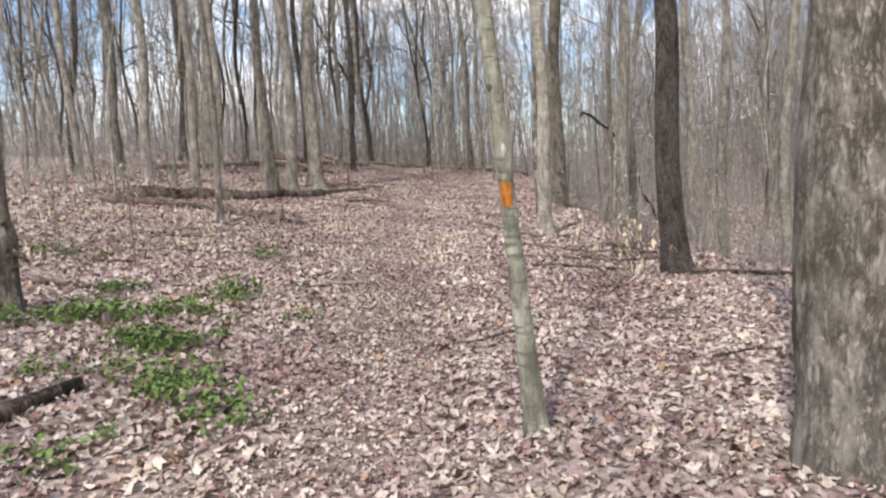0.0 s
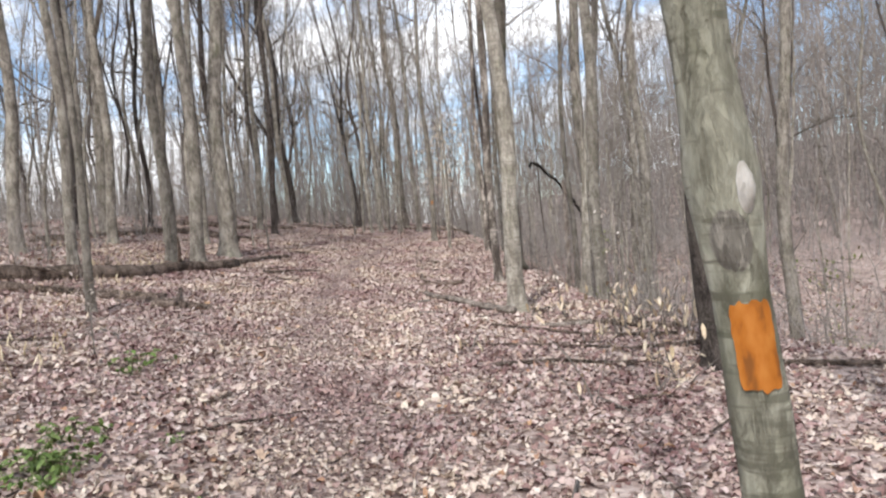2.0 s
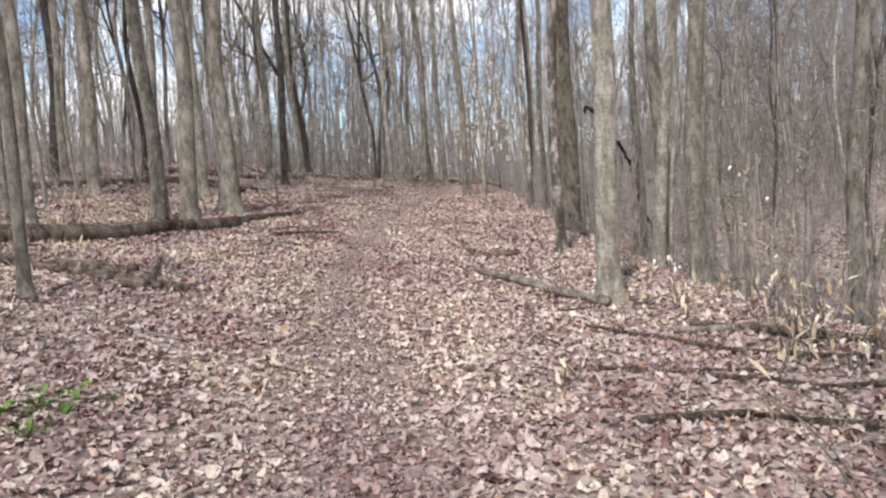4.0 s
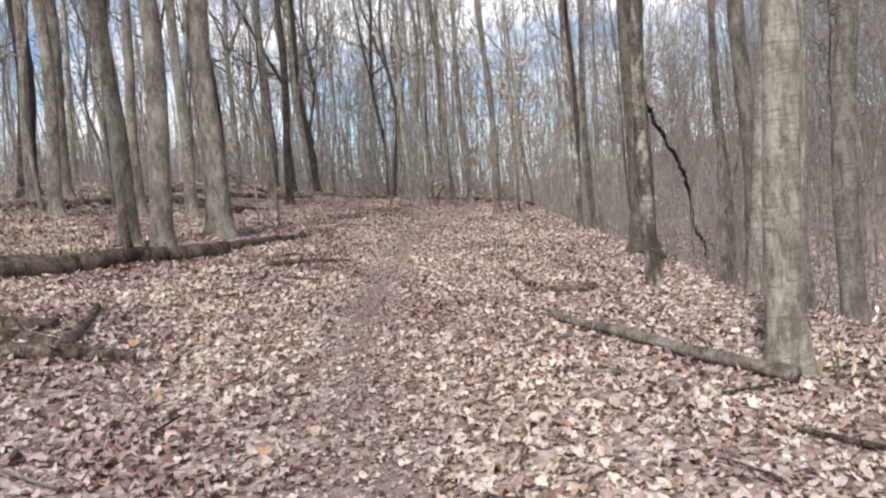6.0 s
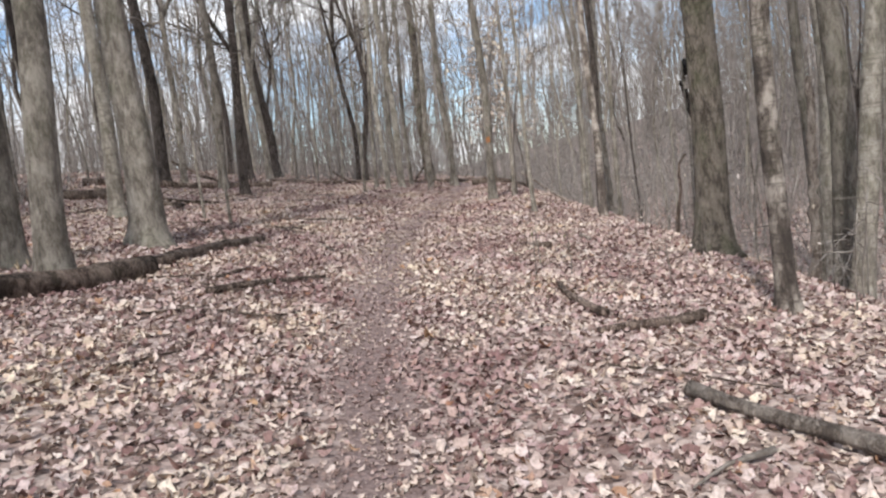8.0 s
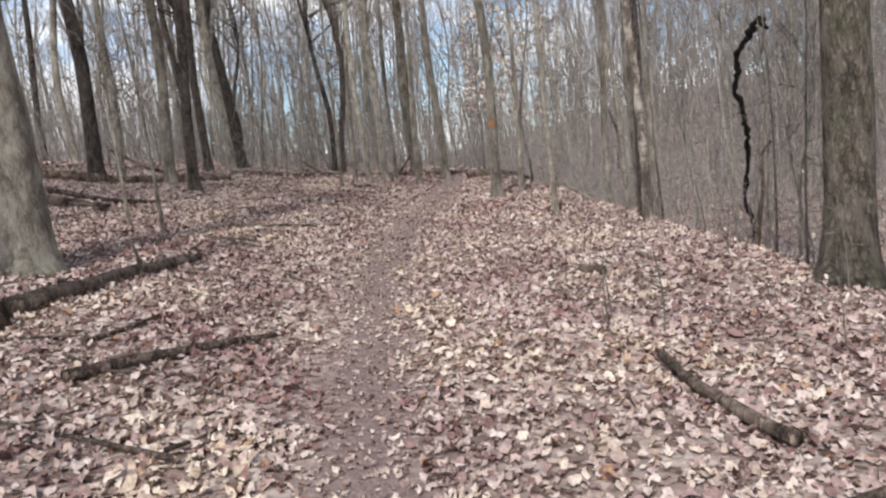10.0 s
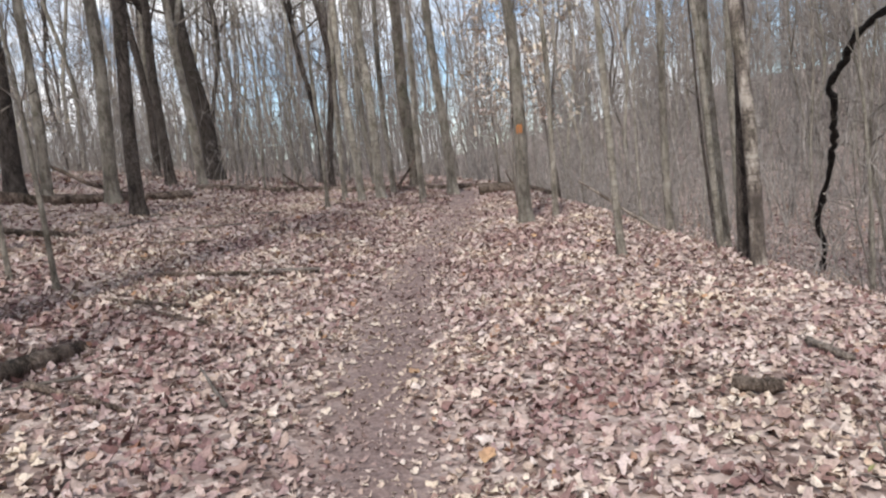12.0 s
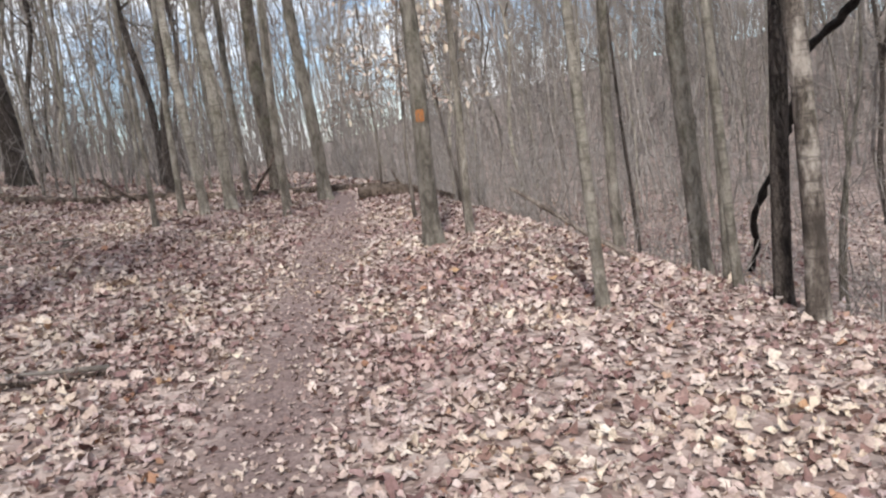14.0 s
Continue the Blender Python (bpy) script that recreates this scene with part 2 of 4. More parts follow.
# ---- mesh helpers ----
class Shape:
    """Gathers vertices and faces for one mesh."""

    def __init__(self):
        self.v, self.f = [], []

    def tube(self, pts, radii, sides=6, tip=True, rough=0.0, lobes=0, rng=random):
        """A round limb along pts."""
        n, base = len(pts), len(self.v)
        side = Vector((1, 0, 0))
        ph = rng.random() * 6.3
        for i, (p, r) in enumerate(zip(pts, radii)):
            ax = (pts[min(i + 1, n - 1)] - pts[max(i - 1, 0)]).normalized()
            u = ax.orthogonal() if abs(ax.dot(side)) > 0.95 else (side - ax * ax.dot(side)).normalized()
            w = ax.cross(u)
            for k in range(sides):
                a = 2 * math.pi * k / sides
                rr = r * (1 + rough * (rng.random() - 0.5))
                if lobes:
                    rr *= 1 + lobes * max(0, 1 - i / 3.5) * (0.5 + 0.5 * math.cos(5 * a + ph)) * 0.9
                self.v.append(p + (u * math.cos(a) + w * math.sin(a)) * rr)
        for i in range(n - 1):
            for k in range(sides):
                a, b_ = base + i * sides + k, base + i * sides + (k + 1) % sides
                self.f.append((a, b_, b_ + sides, a + sides))
        if tip:
            self.f.append(tuple(base + (n - 1) * sides + k for k in range(sides)))
            self.f.append(tuple(base + sides - 1 - k for k in range(sides)))

    def spike(self, p, q, r):
        """A thin pointed twig from p to q."""
        ax = (q - p).normalized()
        u = ax.orthogonal()
        w = ax.cross(u)
        n = len(self.v)
        self.v += [p + u * r, p + (w * 0.87 - u * 0.5) * r, p - (w * 0.87 + u * 0.5) * r, q]
        self.f += [(n, n + 1, n + 3), (n + 1, n + 2, n + 3), (n + 2, n, n + 3)]

    def mesh(self, name, mat, smooth=True):
        me = bpy.data.meshes.new(name)
        me.from_pydata([tuple(q) for q in self.v], [], self.f)
        me.materials.append(mat)
        if smooth:
            me.polygons.foreach_set("use_smooth", [True] * len(me.polygons))
        me.update()
        return me


def part(name, shape, mat, parent, label="", smooth=True):
    ob = new(name, shape.mesh(name, mat, smooth))
    ob.parent = parent
    if label:
        ob["label"] = label
    return ob


def soup(name, verts, faces_n, mat, per):
    """One mesh out of many alike flat pieces: verts is (n, per, 3), faces_n the face index lists of a piece."""
    n = len(verts)
    me = bpy.data.meshes.new(name)
    size = len(faces_n[0])
    idx = (np.array(faces_n)[None] + (np.arange(n) * per)[:, None, None]).reshape(-1)
    me.vertices.add(n * per)
    me.vertices.foreach_set("co", verts.reshape(-1).astype(np.float32))
    me.loops.add(len(idx))
    me.loops.foreach_set("vertex_index", idx.astype(np.int32))
    k = len(idx) // size
    me.polygons.add(k)
    me.polygons.foreach_set("loop_start", np.arange(0, len(idx), size, dtype=np.int32))
    me.materials.append(mat)
    me.update(calc_edges=True)
    me.validate()
    return me


# ---- ground ----
def ground_z(x, y):
    """Height of the woodland floor: rises ahead and to the west, falls into a ravine to the east."""
    yy = y if y < 28 else 28 + 9 * (1 - math.exp(-(y - 28) / 9))
    yy = max(yy, -30)
    ye = yy if yy > 0 else 0.3 * yy
    xx = min(x, 3.2)
    if xx < -5:
        xx = -5 - 5 * (1 - math.exp((xx + 5) / 5))
    z = 0.0155 - 0.0718 * xx + 0.0129 * ye - 0.00086 * xx * ye + 0.0015 * min(ye, 32) * ye + 0.0107 * max(xx, -6) * xx
    edge = 3.15 - 0.25 * math.exp(-((y - 17) / 3) ** 2) + 2.5 * math.exp(-((y - 5) / 5) ** 2)
    d = x - edge
    if d > 0:
        deep = (3.7 - 0.7 / (1 + math.exp(-(y - 20) / 2.5))) * (1 - math.exp(-(d / (4.8 - 0.8 / (1 + math.exp(-(y - 20) / 2.5)))) ** 1.3))
        far = 11.0 / (1 + math.exp(-(d - 42) / 12.0)) - 11.0 / (1 + math.exp(3.5))
        z += far - deep
    if y > 34:
        z += 3.0 * (1 - math.exp(-((y - 34) / 45) ** 2))
    return z

TRAIL_Y = (-20, 0, 4, 8.6, 13, 14.4, 16, 18, 20.4, 22, 23.5, 25, 27, 28.7, 31, 36, 60)
TRAIL_X = (-0.4, -0.4, -0.47, -0.56, -0.92, -1.0, -0.95, -0.8, -0.62, -0.37, -0.11, 0.28, 0.8, 1.35, 2.0, 2.6, 3)


def trail_x(y):
    return sum(np.interp(y + d, TRAIL_Y, TRAIL_X) for d in (-1.2, -0.6, 0, 0.6, 1.2)) / 5


def steps(lo, hi, fine, reach):
    """Grid lines: even between lo and hi, then ever wider out to reach."""
    mid = list(np.arange(lo, hi + 1e-6, fine))
    out, s = [], fine
    p = hi
    while p < reach:
        s *= 1.22
        p += s
        out.append(p)
    back, s = [], fine
    p = lo
    while p > -reach:
        s *= 1.22
        p -= s
        back.append(p)
    return np.array(back[::-1] + mid + out)


GX, GY = steps(-6.5, 6.0, 0.13, 600), steps(-1.0, 33.0, 0.13, 600)
GZ = np.empty((len(GX), len(GY)))
WORN = np.zeros_like(GZ)
for i, x in enumerate(GX):
    for j, y in enumerate(GY):
        z = ground_z(x, y)
        near = math.exp(-(max(0, abs(x) - 15) / 30) ** 2 - (max(0, abs(y - 15) - 25) / 30) ** 2)
        z += near * (0.045 * noise.noise((x * 0.8, y * 0.8, 0)) + 0.022 * noise.noise((x * 2.6, y * 2.6, 5)) + 0.012 * noise.noise((x * 7, y * 7, 9)))
        z += (1 - near) * 1.2 * noise.noise((x * 0.02, y * 0.02, 3))
        if -3 < y < 33:
            half = 0.29 + 0.1 * noise.noise((0, y * 0.7, 2)) + (0.16 if y < 12 else 0)
            d = abs(x - trail_x(y) + 0.12 * noise.noise((x * 3, y * 3, 4))) / half
            wear = math.exp(-d ** 2.5) * (0.6 + 0.4 * min(1, max(0, (y - 8) / 8)))
            WORN[i, j] = wear
            z -= 0.02 * math.exp(-(d / 1.6) ** 2)
        GZ[i, j] = z


def height(x, y):
    """Height of the ground sheet at x, y (numbers or arrays)."""
    x, y = np.asarray(x, float), np.asarray(y, float)
    i = np.clip(np.searchsorted(GX, x) - 1, 0, len(GX) - 2)
    j = np.clip(np.searchsorted(GY, y) - 1, 0, len(GY) - 2)
    u, w = (x - GX[i]) / (GX[i + 1] - GX[i]), (y - GY[j]) / (GY[j + 1] - GY[j])
    return GZ[i, j] * (1 - u) * (1 - w) + GZ[i + 1, j] * u * (1 - w) + GZ[i, j + 1] * (1 - u) * w + GZ[i + 1, j + 1] * u * w


def wear_at(x, y):
    i, j = np.clip(np.searchsorted(GX, x), 0, len(GX) - 1), np.clip(np.searchsorted(GY, y), 0, len(GY) - 1)
    return WORN[i, j]


me = bpy.data.meshes.new("ground")
nx, ny = len(GX), len(GY)
co = np.stack([*np.meshgrid(GX, GY, indexing="ij"), GZ], -1).reshape(-1, 3)
ii, jj = np.meshgrid(np.arange(nx - 1), np.arange(ny - 1), indexing="ij")
q = (ii * ny + jj).reshape(-1)
me.from_pydata(co.tolist(), [], np.stack([q, q + ny, q + ny + 1, q + 1], -1).tolist())
me.polygons.foreach_set("use_smooth", [True] * len(me.polygons))
me.attributes.new("worn", "FLOAT", "POINT").data.foreach_set("value", WORN.reshape(-1).astype(np.float32))
me.materials.append(FLOOR)
tagged(new("ground", me), "woodland floor of brown leaf litter with a worn dirt trail", "ground", kind="structure")


# ---- trees ----
def limb_path(rng, start, way, length, n, wander, rise):
    pts, p, d = [start], start.copy(), way.normalized()
    for _ in range(n):
        d = (d + Vector((rng.gauss(0, wander), rng.gauss(0, wander), rng.gauss(0, wander) + rise))).normalized()
        p = p + d * (length / n)
        pts.append(p.copy())
    return pts


def on_trunk(pts, radii, z):
    for i in range(len(pts) - 1):
        if pts[i + 1].z >= z:
            k = (z - pts[i].z) / (pts[i + 1].z - pts[i].z)
            return pts[i].lerp(pts[i + 1], k), radii[i] * (1 - k) + radii[i + 1] * k
    return pts[-1], radii[-1]


def grow_branches(rng, pts, radii, h, low, count, twigs, fork):
    """Limbs that leave the trunk above the height low, each with side branches and twigs."""
    s = Shape()
    for _ in range(count):
        f = low + (0.97 - low) * rng.random() ** 0.8
        zf = f * h
        i = max(k for k in range(len(pts) - 1) if pts[k].z <= zf)
        k = (zf - pts[i].z) / max(pts[i + 1].z - pts[i].z, 1e-4)
        p, r = pts[i].lerp(pts[i + 1], min(k, 1)), radii[i]
        a = rng.random() * 6.283
        up = rng.uniform(0.5, 2.2) if f > 0.35 else rng.uniform(0.0, 0.8)
        ln = h * rng.uniform(0.09, 0.25) * (1.25 - f * 0.7)
        r0 = min(r * 0.5, 0.006 + ln * 0.0095)
        lp = limb_path(rng, p, Vector((math.cos(a), math.sin(a), up)), ln, 5, 0.17, 0.06)
        s.tube(lp, [r0 * (1 - 0.85 * t / 5) for t in range(6)], 4, False, rng=rng)
        for _ in range(fork):
            t = rng.uniform(0.25, 0.95)
            b0 = lp[min(5, int(t * 5))]
            sub = limb_path(rng, b0, (lp[-1] - lp[0]).normalized() + Vector((rng.gauss(0, 0.7), rng.gauss(0, 0.7), rng.gauss(0.2, 0.5))), ln * rng.uniform(0.25, 0.6), 3, 0.2, 0.03)
            rs = r0 * 0.5 * (1.1 - t * 0.6)
            s.tube(sub, [max(rs * (1 - 0.75 * j / 3), 0.003) for j in range(4)], 3, False, rng=rng)
            for _ in range(twigs):
                b1 = sub[rng.randint(1, 3)]
                tw = limb_path(rng, b1, (sub[-1] - sub[0]).normalized() + Vector((rng.gauss(0, 0.9), rng.gauss(0, 0.9), rng.gauss(0.15, 0.6))), ln * rng.uniform(0.12, 0.32), 1, 0.25, 0.0)
                s.spike(tw[0], tw[1], 0.006)
    return s


def tree(x, y, r, lean=(0, 0), h=16.0, kind="grey", label="", low=0.34, count=12, twigs=3, fork=5, seed=None, flare=0.8, top=1.0, sway=0.10, profile=(), split=0.0):
    """A bare forest tree: flared, slightly winding trunk and a sparse crown. Returns the thing and its trunk line."""
    rng = random.Random(seed if seed is not None else int(x * 917 + y * 131) % 99991)
    z = float(height(x, y)) - 0.06
    root = new("tree")
    root.location = (x, y, z)
    n = max(10, int(h * 1.3))
    pts, radii = [], []
    ph, ph2 = rng.random() * 6.3, rng.random() * 6.3
    levels = [k * 0.09 for k in range(40)] + [3.6 + (h - 3.6) * k / n for k in range(n + 1)] if profile else [0, 0.06, 0.14, 0.26, 0.45, 0.75] + [0.75 + (h - 0.75) * (k / n) for k in range(1, n + 1)]
    for zz in levels:
        f = zz / h
        bend = sway * min(1, zz / 2.5)
        pts.append(Vector((lean[0] * zz + bend * math.sin(zz * 0.9 + ph) * (0.4 + r * 3), lean[1] * zz + bend * math.sin(zz * 0.8 + ph2) * (0.4 + r * 3), zz)))
        radii.append(r * (1 - 0.83 * f * top) * (1 + flare * 0.75 * math.exp(-zz / (0.05 + r * 0.9))))
        if profile and zz < profile[-1][0]:
            radii[-1] = float(np.interp(zz, *zip(*profile)))
    s = Shape()
    s.tube(pts, radii, 16 if r > 0.06 else 9, True, 0.07, 0.22 * flare, rng)
    if split:
        zf = split * h
        p0, r0 = on_trunk(pts, radii, zf)
        arm = limb_path(rng, p0, Vector((math.cos(ph) * 0.45, math.sin(ph) * 0.45, 1)), h - zf, 9, 0.05, 0.06)
        s.tube(arm, [r0 * 0.75 * (1 - 0.85 * k / 9) for k in range(10)], 10, True, 0.07, 0, rng)
        extra = grow_branches(rng, [q - Vector((0, 0, zf)) for q in arm], [r0 * 0.6] * 10, arm[-1].z - zf, 0.1, 7, 2, 4)
        extra.v = [q + Vector((0, 0, zf)) for q in extra.v]
        part("crown", extra, TWIG, root)["kind"] = "stuff"
    part("trunk", s, BARKS[kind], root)
    if count:
        part("crown", grow_branches(rng, pts, radii, h, low, count, twigs, fork), BARKS[kind] if kind == "dark" else TWIG, root)["kind"] = "stuff"
    words = {"grey": "grey-brown", "pale": "pale grey", "dark": "dark brown", "smooth": "smooth greenish-grey", "moss": "mossy brown", "flaky": "flaking grey", "spotted": "spotted brown"}[kind]
    size = "thick" if r > 0.17 else "slender" if r > 0.07 else "thin young"
    tagged(root, label or f"{size} bare tree with {words} bark in leaf litter", "tree", "woodland trees")
    return root, pts, radii


def paint_blaze(root, pts, radii, z, hgt, width, facing, label, mat=None):
    """A brushed patch of paint that wraps round the trunk, with ragged edges."""
    rng = random.Random(5)
    s = Shape()
    rows, cols = 14, 9
    for i in range(rows + 1):
        c, r = on_trunk(pts, radii, z + hgt * (i / rows - 0.5))
        span = width / r / 2 * (1 + rng.uniform(-0.045, 0.035)) * (0.86 if i in (0, rows) else 1)
        for k in range(cols + 1):
            a = facing + span * (2 * k / cols - 1)
            jig = rng.uniform(-0.004, 0.004) if i in (0, rows) else 0
            s.v.append(c + Vector((math.cos(a) * (r * 1.045 + 0.002), math.sin(a) * (r * 1.045 + 0.002), jig)))
    for i in range(rows):
        for k in range(cols):
            q0 = i * (cols + 1) + k
            s.f.append((q0, q0 + 1, q0 + cols + 2, q0 + cols + 1))
    return part("paint_blaze", s, mat or PAINT, root, label)


def scar(root, pts, radii, z, hgt, width, facing, mat, name, label, swell=0.012):
    """A healed wound or knot: a rounded swelling on the trunk."""
    rng = random.Random(int(z * 1000))
    s = Shape()
    rows, cols = 8, 8
    for i in range(rows + 1):
        v = 2 * i / rows - 1
        c, r = on_trunk(pts, radii, z + hgt * v / 2)
        for k in range(cols + 1):
            u = 2 * k / cols - 1
            a = facing + width / r / 2 * u * math.sqrt(max(0.02, 1 - v * v * 0.9))
            out = r * 1.02 + swell * max(0, 1 - u * u - v * v) + rng.uniform(-0.0015, 0.0015)
            s.v.append(c + Vector((math.cos(a) * out, math.sin(a) * out, 0)))
    for i in range(rows):
        for k in range(cols):
            q0 = i * (cols + 1) + k
            s.f.append((q0, q0 + 1, q0 + cols + 2, q0 + cols + 1))
    return part(name, s, mat, root, label)


# the trees along the trail
tree(1.95, 3.45, 0.235, (-0.03, 0.01), 19, "flaky", "thick trunk with rough flaking grey bark close beside the trail", low=0.3, flare=0.55)
blaze_tree, line, girth = tree(0.47, 3.92, 0.062, (-0.086, 0.004), 9, "smooth", "slender leaning smooth-barked tree with an orange trail blaze", low=0.45, count=10, flare=0.5, top=0.75, sway=0.03,
                                profile=((0, 0.085), (0.12, 0.068), (0.5, 0.055), (1.0, 0.046), (1.24, 0.043), (1.28, 0.047), (1.34, 0.043), (1.44, 0.042), (1.49, 0.05), (1.53, 0.049), (1.58, 0.056), (1.64, 0.055), (1.7, 0.047), (1.8, 0.044), (1.9, 0.047), (2.0, 0.043), (2.6, 0.045), (3.5, 0.04)))
paint_blaze(blaze_tree, line, girth, 1.365, 0.13, 0.058, radians(-103), "orange rectangle of trail-marking paint")
scar(blaze_tree, line, girth, 1.595, 0.075, 0.026, radians(-84), RAWWOOD, "bark_scar", "bare white wound in the bark", 0.016)
scar(blaze_tree, line, girth, 1.92, 0.035, 0.04, radians(-128), DEAD, "knot", "dark sunken knot", 0.006)
scar(blaze_tree, line, girth, 1.52, 0.09, 0.06, radians(-118), PALE, "bark_scar", "pale ridge of scarred bark", 0.006)
tree(2.97, 9.35, 0.165, (-0.05, 0.014), 17, "dark", "dark rough-barked tree leaning slightly beside the trail", flare=0.8)
peeling, line, girth = tree(-3.62, 6.1, 0.05, (-0.015, 0.02), 8, "moss", "dead dark trunk with peeling bark beside green herbs", count=5, flare=0.8,
                            profile=((0, 0.15), (0.1, 0.115), (0.3, 0.10), (0.5, 0.095), (0.62, 0.115), (0.74, 0.095), (0.84, 0.062), (1.3, 0.05), (2.2, 0.046)))
scar(peeling, line, girth, 0.66, 0.20, 0.05, radians(-60), BARE, "bark_scar", "pale bare wood under the peeling bark", 0.012)
for z, a, ln in ((0.56, -20, 0.24), (0.78, -45, 0.1), (0.42, -35, 0.12)):
    at_, r_ = on_trunk(line, girth, z)
    stub = Shape()
    stub.tube(limb_path(random.Random(int(z * 100)), at_, Vector((math.cos(radians(a)), math.sin(radians(a)), 0.1)), r_ + ln * 0.7, 4, 0.12, 0), [0.04, 0.034, 0.03, 0.024, 0.012], 7)
    part("branch_stub", stub, DEAD, peeling)
tree(1.88, 13.38, 0.125, (-0.015, 0.004), 18, "pale", flare=0.9)
tree(3.95, 15.85, 0.125, (0.0, 0.0), 17, "pale")
tree(3.9, 16.75, 0.035, (0.03, -0.01), 9, "pale", count=8)
tree(6.85, 14.7, 0.12, (0.02, 0), 17, "grey")
tree(5.7, 14.9, 0.11, (0, 0), 17, "grey")
tree(5.2, 20.4, 0.16, (0, 0), 18, "grey")
tree(5.6, 18.2, 0.04, (-0.02, 0.01), 7, "grey", count=9)
tree(3.36, 13.3, 0.026, (-0.01, 0.01), 4.5, "grey", low=0.35, count=9)
tree(3.13, 19.8, 0.19, (0.02, -0.01), 18, "moss", "thick mossy trunk at the edge of the slope", flare=0.9)
tree(2.24, 16.88, 0.08, (0.0, 0.0), 16, "spotted", "grey-brown tree with pale blotches at the brow")
tree(4.65, 19.4, 0.125, (0.10, -0.03), 15, "pale", "pale smooth tree leaning out over the slope")
tree(4.75, 20.3, 0.075, (0.0, 0.0), 14, "grey")
tree(8.6, 25.7, 0.19, (0.01, 0), 18, "pale")
tree(4.05, 25.8, 0.088, (0.0, 0.0), 17, "grey", "twin-stemmed grey tree at the brow of the slope", flare=0.6)
tree(4.2, 25.65, 0.05, (0.02, 0.0), 14, "grey", flare=0.4)
tree(3.25, 24.4, 0.036, (-0.05, 0.03), 12, "pale", flare=0.5)
tree(3.27, 24.02, 0.06, (0.01, -0.01), 16, "dark", flare=0.4)
tree(3.17, 23.65, 0.066, (0.0, 0), 17, "spotted", "spotted pale and brown trunk at the brow of the slope", flare=0.4)
tree(2.2, 24.45, 0.042, (-0.025, 0), 8, "pale", count=9)
second, line, girth = tree(2.02, 27.3, 0.09, (0.0, -0.01), 16, "grey", "grey tree marked with an orange blaze beside the trail")
tree(2.56, 27.65, 0.045, (0.02, -0.01), 11, "grey")
tree(3.97, 27.0, 0.06, (0.01, 0), 13, "grey")
tree(6.6, 30.6, 0.035, (-0.03, 0.02), 8, "dark", count=8)
for x, y, r, h in ((3.9, 14.6, 0.018, 4.5), (3.7, 13.9, 0.014, 3.2), (4.35, 14.3, 0.016, 4.0), (4.6, 13.1, 0.013, 2.8), (5.2, 14.1, 0.015, 4.2), (3.55, 12.6, 0.012, 2.4), (4.2, 15.4, 0.017, 5.0), (4.9, 16.2, 0.02, 5.5), (3.6, 21.0, 0.016, 3.6), (4.1, 22.3, 0.018, 4.4), (3.2, 26.2, 0.016, 4.0), (4.6, 24.0, 0.022, 6.0)):
    tree(x, y, r, (0.02, 0.0), h, "pale", "thin pale sapling at the edge of the slope", low=0.25, count=9, twigs=2, fork=3, flare=0.3, sway=0.12)
# the group by the long log
tree(-4.45, 19.6, 0.135, (-0.012, 0), 19, "grey")
tree(-3.75, 18.85, 0.145, (0.015, 0.01), 19, "grey", flare=1.1)
tree(-3.6, 21.5, 0.205, (0.02, 0.01), 20, "grey", flare=0.9)
tree(-5.5, 23.5, 0.11, (0, 0), 17, "grey")
tree(-4.68, 24.0, 0.12, (0.01, 0), 17, "pale")
tree(-7.75, 25.5, 0.18, (0.01, 0.01), 19, "grey")
tree(-9.0, 26.6, 0.21, (0.03, 0.01), 19, "dark")
tree(-8.2, 25.0, 0.11, (0.01, 0.01), 16, "grey")
tree(-3.88, 13.05, 0.062, (-0.015, 0), 11, "grey", low=0.35, count=12)
tree(-5.48, 16.83, 0.10, (-0.01, 0), 16, "grey")
tree(-6.49, 22.1, 0.12, (0.01, 0.01), 17, "grey", split=0.3, count=16, low=0.25)
tree(-7.8, 19.95, 0.14, (0.01, 0.01), 18, "grey")
tree(-8.5, 19.8, 0.155, (-0.015, 0), 18, "grey")
tree(-8.7, 18.1, 0.10, (-0.03, -0.01), 16, "grey")
# beyond, where the trail bends
tree(-3.3, 28.6, 0.105, (0.03, 0.005), 17, "dark", flare=0.7)
tree(-3.75, 40.0, 0.25, (-0.055, 0), 20, "dark", "thick dark tree leaning to one side")
tree(0.0, 30.9, 0.065, (-0.02, 0), 15, "pale", flare=0.5)
tree(0.37, 31.2, 0.085, (-0.02, 0), 17, "pale", flare=0.5)
tree(-0.63, 30.1, 0.036, (0.02, 0), 9, "grey", count=8)
tree(1.15, 31.1, 0.05, (0.01, 0), 12, "grey")
tree(1.5, 34.5, 0.15, (-0.03, 0), 16, "moss", "dark tree with a broken forked limb")
tree(1.88, 32.1, 0.1, (-0.02, 0), 17, "grey")
tree(0.72, 32.3, 0.06, (0, 0), 17, "grey", flare=0.4)
tree(1.0, 30.2, 0.045, (0.02, 0), 10, "grey", count=8)
tree(-0.3, 31.2, 0.05, (0.05, 0), 11, "grey", count=9)
tree(-3.95, 29.85, 0.11, (0.025, 0.01), 17, "grey")
tree(-4.75, 29.4, 0.08, (0.02, 0.01), 15, "grey", split=0.26, count=16, low=0.2)
tree(-5.15, 29.3, 0.14, (-0.02, 0.01), 16, "dark")
tree(-3.84, 34.0, 0.11, (0, 0), 15, "dark", split=0.24, count=20, low=0.2)
tree(-3.4, 24.25, 0.026, (0.0, 0), 4.5, "grey", low=0.3, count=8)
